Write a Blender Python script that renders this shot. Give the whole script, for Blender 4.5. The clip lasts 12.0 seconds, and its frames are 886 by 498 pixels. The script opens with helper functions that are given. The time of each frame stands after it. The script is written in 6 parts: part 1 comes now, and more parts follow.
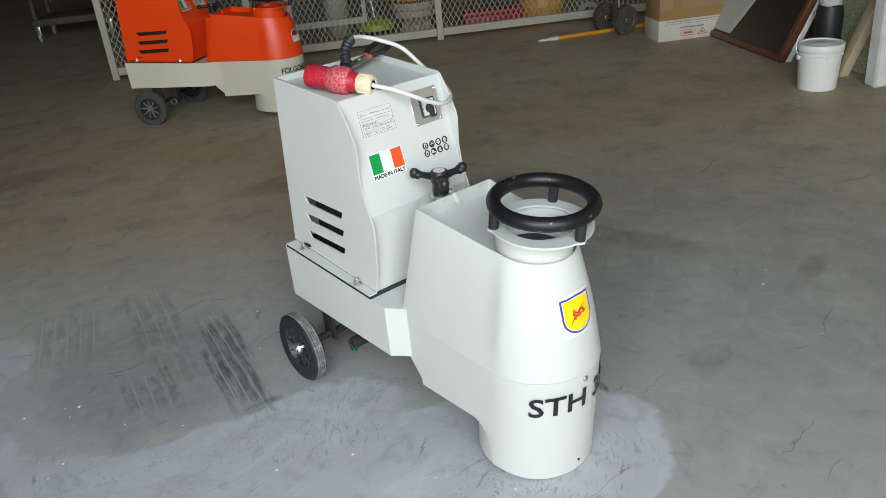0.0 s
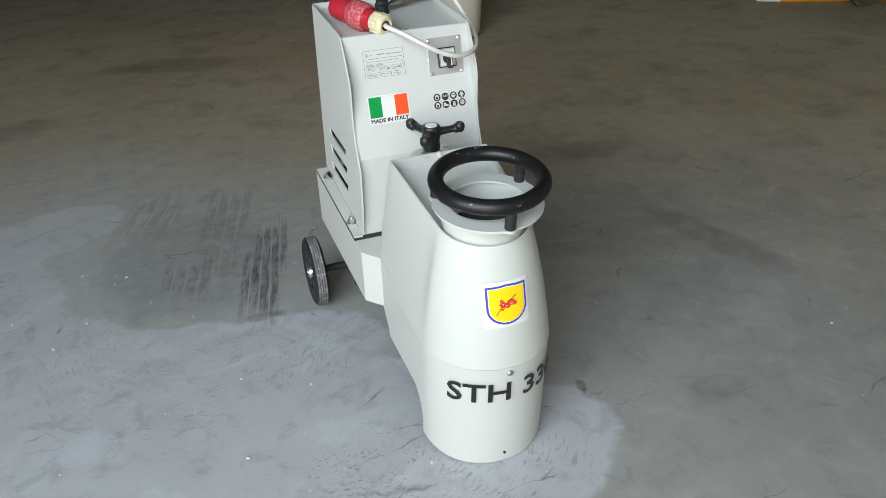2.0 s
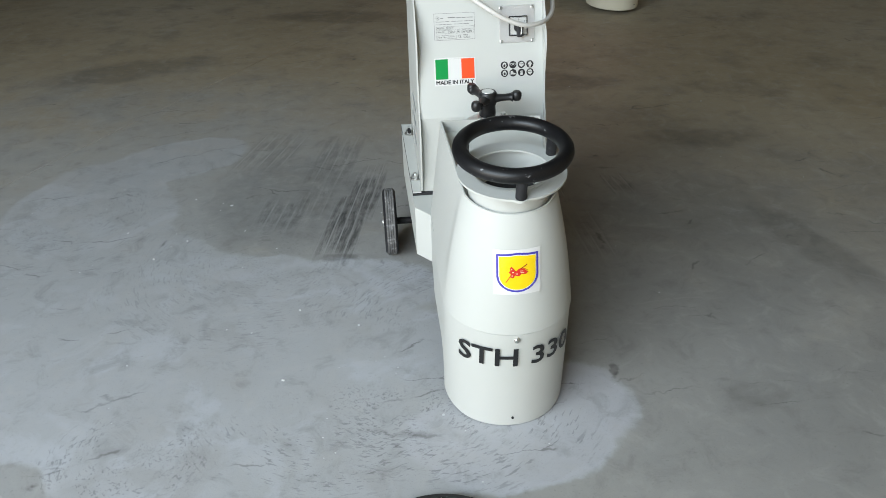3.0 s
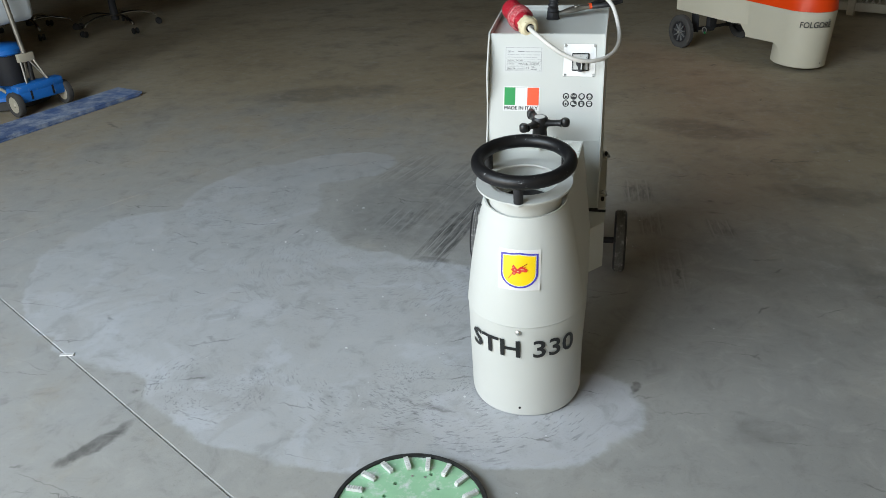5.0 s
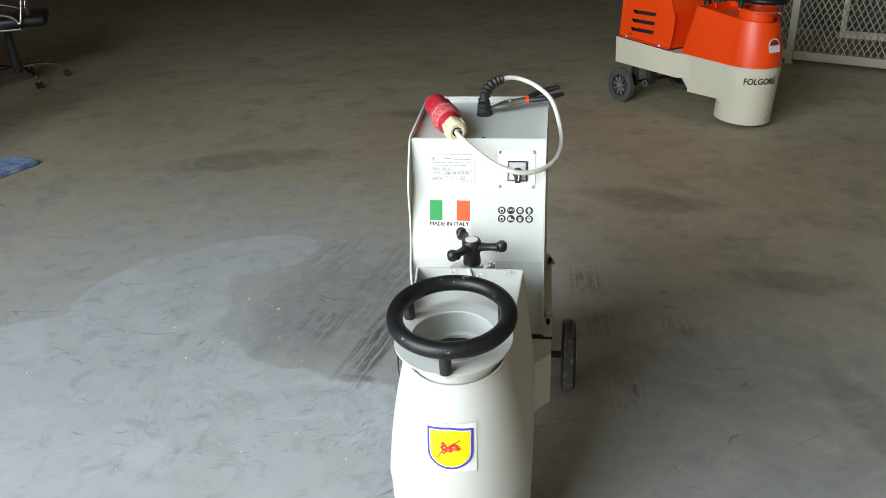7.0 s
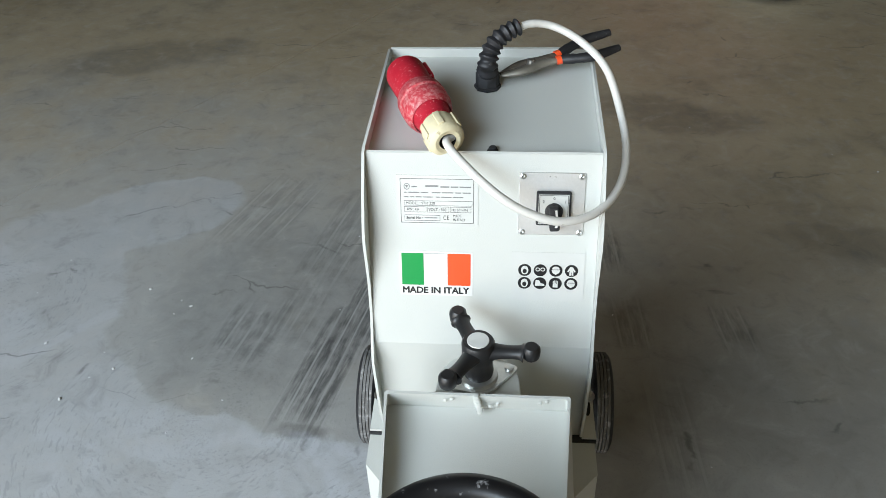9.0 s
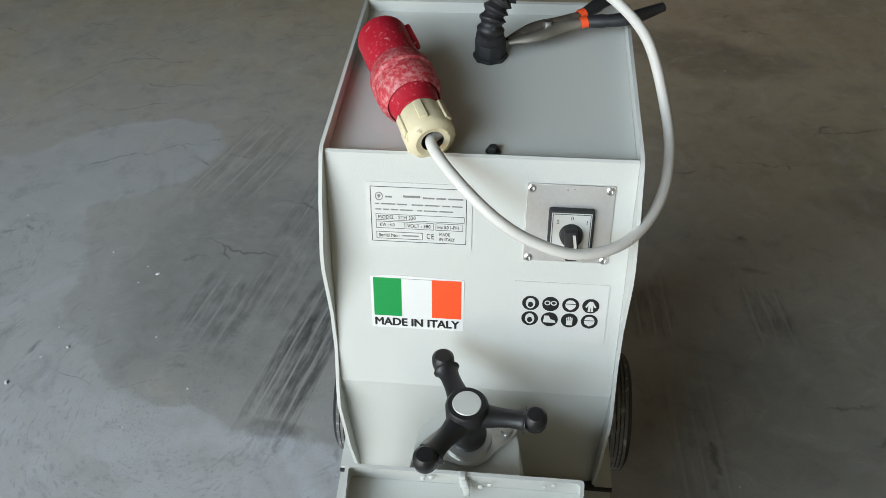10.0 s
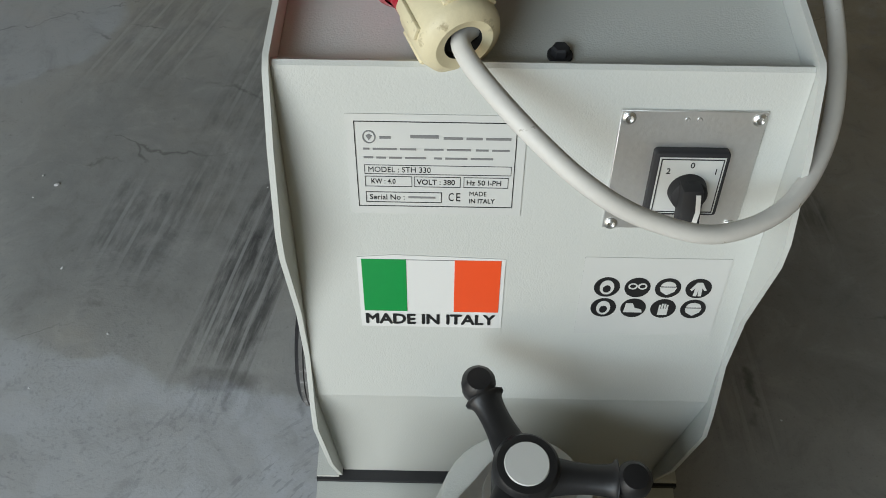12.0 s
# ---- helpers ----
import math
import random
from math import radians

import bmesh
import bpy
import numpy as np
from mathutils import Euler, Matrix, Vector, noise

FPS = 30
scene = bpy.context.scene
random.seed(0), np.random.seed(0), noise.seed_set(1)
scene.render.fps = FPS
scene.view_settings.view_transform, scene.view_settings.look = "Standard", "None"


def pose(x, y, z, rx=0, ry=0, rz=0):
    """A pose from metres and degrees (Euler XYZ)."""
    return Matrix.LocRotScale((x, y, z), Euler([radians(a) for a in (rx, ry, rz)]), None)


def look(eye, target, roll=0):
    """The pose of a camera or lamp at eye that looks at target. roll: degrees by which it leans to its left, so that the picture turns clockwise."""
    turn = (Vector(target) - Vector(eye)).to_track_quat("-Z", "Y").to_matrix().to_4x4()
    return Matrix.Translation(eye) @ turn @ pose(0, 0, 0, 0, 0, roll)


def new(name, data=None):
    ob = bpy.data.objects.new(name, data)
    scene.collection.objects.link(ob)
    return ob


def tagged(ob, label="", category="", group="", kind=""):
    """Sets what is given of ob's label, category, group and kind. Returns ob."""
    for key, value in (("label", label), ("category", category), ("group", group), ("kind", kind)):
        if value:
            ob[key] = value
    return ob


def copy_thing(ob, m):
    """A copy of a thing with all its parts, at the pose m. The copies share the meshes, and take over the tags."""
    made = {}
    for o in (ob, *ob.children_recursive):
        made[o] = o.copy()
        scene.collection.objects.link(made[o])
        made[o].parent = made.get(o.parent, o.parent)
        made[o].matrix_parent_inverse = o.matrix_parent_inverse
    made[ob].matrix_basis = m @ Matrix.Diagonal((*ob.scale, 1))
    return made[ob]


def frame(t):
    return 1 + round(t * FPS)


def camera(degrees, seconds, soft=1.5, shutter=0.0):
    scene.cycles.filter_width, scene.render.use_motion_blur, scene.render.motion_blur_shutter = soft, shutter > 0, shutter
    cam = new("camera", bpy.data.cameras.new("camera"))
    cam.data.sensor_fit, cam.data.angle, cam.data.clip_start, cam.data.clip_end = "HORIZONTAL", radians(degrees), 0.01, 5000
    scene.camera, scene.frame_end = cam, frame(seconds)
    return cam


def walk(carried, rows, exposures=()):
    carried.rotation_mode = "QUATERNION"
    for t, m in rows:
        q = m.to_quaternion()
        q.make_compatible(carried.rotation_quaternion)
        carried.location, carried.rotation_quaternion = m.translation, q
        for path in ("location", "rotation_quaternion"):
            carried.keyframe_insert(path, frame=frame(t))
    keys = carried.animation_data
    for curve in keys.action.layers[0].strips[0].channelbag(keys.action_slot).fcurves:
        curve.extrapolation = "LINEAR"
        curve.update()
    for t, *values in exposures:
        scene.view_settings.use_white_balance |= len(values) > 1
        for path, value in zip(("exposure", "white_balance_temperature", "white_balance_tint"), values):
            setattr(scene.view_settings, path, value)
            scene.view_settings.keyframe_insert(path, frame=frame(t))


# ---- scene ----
cam = camera(58.0, 12.0, 0.8)
PATH = [
    (0, (-1.166, -1.657, 1.38), (-0.061, -0.233, 0.514), -5.8),
    (0.5, (-1.036, -1.756, 1.373), (-0.135, -0.195, 0.507), -5.0),
    (1, (-0.852, -1.88, 1.368), (-0.076, -0.255, 0.496), -3.4),
    (1.5, (-0.711, -1.896, 1.367), (0.011, -0.282, 0.434), -2.0),
    (2, (-0.58, -1.892, 1.376), (-0.008, -0.248, 0.392), -2.1),
    (2.5, (-0.441, -1.947, 1.387), (-0.044, -0.269, 0.373), -2.5),
    (3, (-0.277, -2.026, 1.381), (-0.133, -0.323, 0.342), -1.5),
    (3.2, (-0.244, -2.05, 1.375), (-0.133, -0.326, 0.367), -1.6),
    (4.8, (0.161, -2.308, 1.381), (-0.175, -0.578, 0.435), -1.9),
    (5, (0.217, -2.303, 1.39), (-0.197, -0.574, 0.474), -2.9),
    (5.5, (0.304, -2.28, 1.39), (-0.178, -0.557, 0.497), -4.0),
    (6, (0.321, -2.235, 1.421), (-0.085, -0.461, 0.592), -3.6),
    (6.5, (0.265, -2.075, 1.442), (-0.032, -0.267, 0.641), -1.8),
    (6.7, (0.226, -1.979, 1.462), (-0.054, -0.177, 0.642), -2.3),
    (8.3, (0.146, -1.295, 1.489), (-0.133, 0.384, 0.439), -3.1),
    (8.5, (0.116, -1.198, 1.468), (-0.114, 0.466, 0.383), -2.3),
    (9, (0.037, -0.945, 1.435), (-0.125, 0.639, 0.225), -2.3),
    (9.5, (0.025, -0.815, 1.411), (-0.11, 0.683, 0.092), -1.4),
    (10, (0.042, -0.66, 1.371), (-0.139, 0.787, 0.002), -2.0),
    (10.5, (0.0, -0.522, 1.288), (-0.128, 0.801, -0.207), -0.1),
    (11, (-0.042, -0.418, 1.228), (-0.106, 0.818, -0.342), -0.7),
    (11.5, (-0.052, -0.378, 1.207), (-0.06, 0.828, -0.388), 1.1),
    (12, (-0.053, -0.368, 1.198), (-0.071, 0.813, -0.416), 0.3),
]
walk(cam, [(t, look(eye, target, roll)) for t, eye, target, roll in PATH],
     [(0, 0.01, 6800, 10), (2, -0.06, 6800, 10), (5, -0.06, 6750, 10), (6, 0.14, 6900, 10), (6.7, 0.39, 6950, 10), (8.3, 0.36, 6650, 10), (9.5, 0.09, 6800, 10), (10.5, -0.25, 6900, 10), (11, -0.40, 7050, 10), (12, -0.52, 7050, 10)])

# ---- light ----
world = bpy.data.worlds.new("sky")
scene.world = world
world.use_nodes = True
wn = world.node_tree.nodes
sky = wn.new("ShaderNodeTexSky")
sky.sky_type = "NISHITA"
sky.sun_disc = False
sky.sun_elevation, sky.sun_rotation = radians(56), radians(31)
world.node_tree.links.new(sky.outputs[0], wn["Background"].inputs[0])
wn["Background"].inputs[1].default_value = 0.12

# hall axes: u along the fence, v into the hall
HU, HV = Vector((0.855, -0.52, 0)), Vector((0.52, 0.855, 0))
HALL = Matrix((( HU.x, HV.x, 0, 0), (HU.y, HV.y, 0, 0), (0, 0, 1, 0), (0, 0, 0, 1)))


def hall(u, v, z=0.0):
    return HU * u + HV * v + Vector((0, 0, z))


def area_lamp(name, at, target, w, h, watts, colour):
    d = bpy.data.lights.new(name, "AREA")
    d.shape, d.size, d.size_y, d.energy, d.color = "RECTANGLE", w, h, watts, colour
    ob = new(name, d)
    ob.matrix_world = look(at, target)
    return ob


# the open door: bluish sky above, paler yard below
area_lamp("door_skylight", hall(-0.70, -4.70, 3.30), hall(-0.40, -0.40, 2.1), 4.6, 2.0, 395, (0.70, 0.855, 1.0))
area_lamp("door_yard_light", hall(-0.70, -4.70, 1.22), hall(-0.40, -0.40, 1.2), 4.6, 2.3, 150, (1.0, 0.955, 0.88))

sun_data = bpy.data.lights.new("sun", "SUN")
sun_data.energy, sun_data.angle, sun_data.color = 3.0, radians(0.5), (1.0, 0.95, 0.86)
sun = new("sun", sun_data)
sun.matrix_world = look(HV * 20 + Vector((0, 0, 30)), (0, 0, 0))


# ---- materials ----
def sock(n, name):
    return n.inputs[name]


def material(name, colour, rough=0.5, metal=0.0, vary=0.12, scale=6.0, fine=60.0, bump=0.1, spec=0.5, dirt=None, dirt_amount=0.3, coat=0.0):
    """A surface with a broad and a fine variation of its colour, a fine relief and optional dirt."""
    m = bpy.data.materials.new(name)
    m.use_nodes = True
    nt = m.node_tree
    N, L = nt.nodes, nt.links
    b = N["Principled BSDF"]
    b.inputs["Metallic"].default_value = metal
    b.inputs["Specular IOR Level"].default_value = spec
    b.inputs["Coat Weight"].default_value = coat
    tc = N.new("ShaderNodeTexCoord")
    n1, n2 = N.new("ShaderNodeTexNoise"), N.new("ShaderNodeTexNoise")
    n1.inputs["Scale"].default_value, n1.inputs["Detail"].default_value = scale, 4
    n2.inputs["Scale"].default_value, n2.inputs["Detail"].default_value = fine, 3
    L.new(tc.outputs["Object"], n1.inputs["Vector"])
    L.new(tc.outputs["Object"], n2.inputs["Vector"])
    mix = N.new("ShaderNodeMath")
    mix.operation = "MULTIPLY_ADD"
    L.new(n2.outputs["Fac"], mix.inputs[0])
    mix.inputs[1].default_value = 0.35
    L.new(n1.outputs["Fac"], mix.inputs[2])
    ramp = N.new("ShaderNodeValToRGB")
    lo = [max(0.0, c * (1 - vary)) for c in colour]
    hi = [min(1.0, c * (1 + vary)) for c in colour]
    ramp.color_ramp.elements[0].position, ramp.color_ramp.elements[1].position = 0.4, 0.95
    ramp.color_ramp.elements[0].color, ramp.color_ramp.elements[1].color = (*lo, 1), (*hi, 1)
    L.new(mix.outputs[0], ramp.inputs[0])
    out = ramp.outputs[0]
    if dirt:
        n3 = N.new("ShaderNodeTexNoise")
        n3.inputs["Scale"].default_value, n3.inputs["Detail"].default_value, n3.inputs["Roughness"].default_value = scale * 4, 6, 0.65
        L.new(tc.outputs["Object"], n3.inputs["Vector"])
        r3 = N.new("ShaderNodeValToRGB")
        r3.color_ramp.elements[0].position, r3.color_ramp.elements[1].position = 0.62 - dirt_amount * 0.35, 0.72
        L.new(n3.outputs["Fac"], r3.inputs[0])
        mx = N.new("ShaderNodeMix")
        mx.data_type = "RGBA"
        L.new(r3.outputs[0], mx.inputs["Factor"])
        L.new(out, mx.inputs[6])
        mx.inputs[7].default_value = (*dirt, 1)
        out = mx.outputs[2]
    L.new(out, b.inputs["Base Color"])
    mr = N.new("ShaderNodeMapRange")
    L.new(n1.outputs["Fac"], mr.inputs["Value"])
    mr.inputs["To Min"].default_value, mr.inputs["To Max"].default_value = max(0.02, rough - 0.08), min(1, rough + 0.1)
    L.new(mr.outputs[0], b.inputs["Roughness"])
    if bump:
        bp = N.new("ShaderNodeBump")
        bp.inputs["Strength"].default_value, bp.inputs["Distance"].default_value = bump, 0.002
        L.new(n2.outputs["Fac"], bp.inputs["Height"])
        L.new(bp.outputs[0], b.inputs["Normal"])
    return m


M_WHITE = material("pale_grey_powder_coat", (0.545, 0.555, 0.525), 0.46, vary=0.035, scale=3, fine=700, bump=0.14, spec=0.35)
M_CREAM = material("cream_powder_coat", (0.62, 0.58, 0.46), 0.45, vary=0.05, scale=3, fine=300, bump=0.1)
M_ORANGE = material("orange_powder_coat", (0.88, 0.062, 0.004), 0.38, vary=0.05, scale=3, fine=300, bump=0.1)
M_RUBBER = material("black_rubber", (0.016, 0.016, 0.018), 0.5, vary=0.3, scale=20, fine=120, bump=0.15, dirt=(0.10, 0.10, 0.10), dirt_amount=0.05)
M_RIM = material("black_plastic_dusty", (0.02, 0.02, 0.022), 0.45, vary=0.3, scale=20, fine=90, bump=0.1, dirt=(0.12, 0.12, 0.12), dirt_amount=0.2)
M_KNOB = material("black_moulded_plastic", (0.011, 0.011, 0.012), 0.42, vary=0.2, scale=20, fine=160, bump=0.1)
M_TREAD = material("dusty_rubber_tread", (0.13, 0.128, 0.125), 0.85, vary=0.3, scale=14, fine=140, bump=0.3, dirt=(0.40, 0.40, 0.40), dirt_amount=0.25)
M_GREY_TYRE = material("grey_rubber_tyre", (0.060, 0.058, 0.055), 0.8, vary=0.2, scale=14, fine=140, bump=0.3)
M_WHEEL_GRIP = material("glossy_black_rubber", (0.008, 0.008, 0.009), 0.40, vary=0.3, scale=14, fine=160, bump=0.08, spec=0.4, dirt=(0.30, 0.30, 0.31), dirt_amount=-0.06)
M_STEEL = material("zinc_plated_steel", (0.62, 0.62, 0.60), 0.32, 0.95, vary=0.15, scale=30, fine=200, bump=0.1)
M_ALU = material("brushed_aluminium", (0.74, 0.74, 0.73), 0.46, 0.9, vary=0.08, scale=8, fine=260, bump=0.12)
M_DULL = material("dull_weathered_steel", (0.30, 0.28, 0.24), 0.5, 0.7, vary=0.25, scale=20, fine=90, bump=0.2)
M_CHROME = material("chrome", (0.75, 0.75, 0.75), 0.12, 1.0, vary=0.04, bump=0)
M_DARK = material("dark_hollow", (0.012, 0.012, 0.013), 0.9, vary=0.2, bump=0)
M_GASKET = material("black_gasket", (0.02, 0.02, 0.022), 0.7, vary=0.2, bump=0.05)
M_PLUG = material("red_plastic_worn", (0.42, 0.012, 0.028), 0.42, vary=0.15, scale=60, fine=240, bump=0.12, dirt=(0.66, 0.42, 0.40), dirt_amount=0.08)
M_PLUG_BAND = material("scuffed_red_plastic", (0.45, 0.03, 0.045), 0.5, vary=0.2, scale=45, fine=240, bump=0.15, dirt=(0.60, 0.30, 0.29), dirt_amount=0.5)
M_PLUG_NUT = material("cream_plastic_worn", (0.68, 0.60, 0.40), 0.5, vary=0.08, scale=25, fine=180, bump=0.2, dirt=(0.40, 0.33, 0.2), dirt_amount=0.0)
M_CABLE = material("pale_grey_cable_sheath", (0.62, 0.60, 0.56), 0.5, vary=0.06, scale=20, fine=160, bump=0.1, dirt=(0.3, 0.27, 0.22), dirt_amount=-0.15)
M_PAPER = material("glossy_white_label", (0.76, 0.76, 0.74), 0.2, vary=0.02, bump=0.02, spec=0.9, coat=1.0)
M_FILM = material("glossy_grey_label", (0.63, 0.635, 0.61), 0.18, vary=0.02, bump=0.02, spec=0.9, coat=1.0)
M_INK = material("black_ink", (0.015, 0.015, 0.016), 0.35, vary=0.1, bump=0)
M_INK_GREY = material("grey_ink", (0.19, 0.19, 0.19), 0.4, vary=0.1, bump=0)
M_GREEN = material("green_ink", (0.0, 0.27, 0.06), 0.3, vary=0.03, bump=0)
M_RED_INK = material("orange_red_ink", (0.85, 0.09, 0.025), 0.3, vary=0.03, bump=0)
M_YELLOW = material("yellow_ink", (0.90, 0.62, 0.01), 0.3, vary=0.03, bump=0)
M_BLUE_INK = material("blue_ink", (0.06, 0.05, 0.38), 0.3, vary=0.03, bump=0)
M_CREST_RED = material("red_ink", (0.65, 0.03, 0.02), 0.3, vary=0.03, bump=0)
M_BADGE = material("dark_red_ink", (0.27, 0.025, 0.012), 0.3, vary=0.03, bump=0)
M_BLUE = material("blue_plastic", (0.01, 0.16, 0.55), 0.4, vary=0.12, scale=8, fine=80, bump=0.1, dirt=(0.25, 0.32, 0.42), dirt_amount=0.1)
M_BLUE_BOARD = material("worn_blue_paint", (0.10, 0.17, 0.36), 0.6, vary=0.35, scale=3, fine=60, bump=0.3, dirt=(0.50, 0.55, 0.62), dirt_amount=0.55)
M_TANK = material("milky_plastic_tank", (0.62, 0.68, 0.72), 0.4, vary=0.05, scale=5, fine=60, bump=0.05)
M_RED_WALL = material("dark_red_paint", (0.075, 0.010, 0.008), 0.6, vary=0.15, bump=0.1)
M_MESH = material("dull_galvanised_mesh", (0.30, 0.27, 0.205), 0.6, vary=0.2, scale=8, fine=80, bump=0.1, dirt=(0.16, 0.12, 0.08), dirt_amount=0.1)
M_RIM_DUSTY = material("dusty_grey_plastic", (0.15, 0.15, 0.147), 0.6, vary=0.3, scale=20, fine=90, bump=0.1, dirt=(0.22, 0.21, 0.20), dirt_amount=0.3)
M_FENCE = material("grey_white_painted_steel", (0.43, 0.395, 0.31), 0.5, vary=0.12, scale=8, fine=80, bump=0.15, dirt=(0.22, 0.18, 0.13), dirt_amount=0.0)
M_CARD = material("brown_cardboard", (0.36, 0.23, 0.11), 0.75, vary=0.1, scale=5, fine=90, bump=0.15)
M_TAPE = material("brown_packing_tape", (0.34, 0.20, 0.07), 0.25, vary=0.08, scale=5, fine=60, bump=0.05)
M_CARD_WHITE = material("white_printed_cardboard", (0.60, 0.56, 0.47), 0.7, vary=0.06, scale=5, fine=90, bump=0.1)
M_RED_PRINT = material("faded_red_print", (0.50, 0.12, 0.08), 0.6, vary=0.1, bump=0)
M_WOOD_DARK = material("dark_varnished_wood", (0.13, 0.045, 0.022), 0.4, vary=0.3, scale=5, fine=50, bump=0.2)
M_BOARD_DARK = material("dark_glass_board", (0.018, 0.014, 0.012), 0.35, vary=0.2, scale=4, fine=40, bump=0.05)
M_PANEL = material("pale_board", (0.50, 0.51, 0.46), 0.6, vary=0.06, scale=3, fine=40, bump=0.1)
M_WOOD = material("raw_pale_wood", (0.46, 0.36, 0.24), 0.7, vary=0.2, scale=6, fine=60, bump=0.3)
M_POST = material("chalky_white_paint", (0.66, 0.66, 0.62), 0.7, vary=0.12, scale=9, fine=60, bump=0.3, dirt=(0.42, 0.39, 0.33), dirt_amount=0.1)
M_BUCKET = material("white_plastic_bucket", (0.74, 0.74, 0.70), 0.4, vary=0.03, scale=5, fine=60, bump=0.05, dirt=(0.5, 0.48, 0.42), dirt_amount=-0.1)
M_YELLOW_POLE = material("orange_yellow_paint", (0.75, 0.30, 0.02), 0.45, vary=0.08, bump=0.1)
M_YELLOW_TANK = material("amber_plastic_tank", (0.80, 0.36, 0.02), 0.4, vary=0.08, bump=0.05)
M_LIME = material("lime_plastic", (0.50, 0.60, 0.06), 0.4, vary=0.08, bump=0.05)
M_RED_BOX = material("crimson_plastic", (0.42, 0.015, 0.03), 0.45, vary=0.08, bump=0.05)
M_BEIGE = material("beige_cast_metal", (0.46, 0.42, 0.33), 0.5, vary=0.12, bump=0.1)
M_IRON = material("rusty_cast_iron", (0.085, 0.07, 0.055), 0.7, 0.2, vary=0.3, scale=12, fine=90, bump=0.4, dirt=(0.20, 0.17, 0.13), dirt_amount=0.3)
M_LEATHER = material("black_leatherette", (0.012, 0.012, 0.014), 0.4, vary=0.2, scale=10, fine=150, bump=0.2)
M_ARM_WOOD = material("dark_brown_armrest", (0.05, 0.025, 0.014), 0.35, vary=0.2, bump=0.1)
# walls mostly out of view, brown so the light they bounce is warm
M_WALL = material("brown_painted_plaster", (0.29, 0.215, 0.115), 0.85, vary=0.2, scale=1.2, fine=30, bump=0.3)
# unseen ceiling, kept dark so little light bounces down from it
M_CEIL = material("dark_ceiling_sheet", (0.17, 0.15, 0.115), 0.8, vary=0.15, scale=1.2, fine=30, bump=0.2)
M_GROUND = material("pale_yard_concrete", (0.40, 0.39, 0.36), 0.85, vary=0.15, scale=1.0, fine=30, bump=0.3)
M_DISC = material("green_painted_disc_dusty", (0.30, 0.55, 0.34), 0.6, vary=0.1, scale=9, fine=90, bump=0.2, dirt=(0.62, 0.66, 0.64), dirt_amount=0.30)
M_SEGMENT = material("dusty_grinding_segment", (0.60, 0.61, 0.60), 0.8, vary=0.2, scale=40, fine=200, bump=0.5)
M_BLACK_BAND = material("black_rubber_band", (0.02, 0.02, 0.02), 0.6, vary=0.3, scale=30, fine=120, bump=0.2, dirt=(0.3, 0.3, 0.3), dirt_amount=-0.05)
M_DEBRIS = material("pale_chip", (0.62, 0.63, 0.64), 0.9, vary=0.2, bump=0.2)


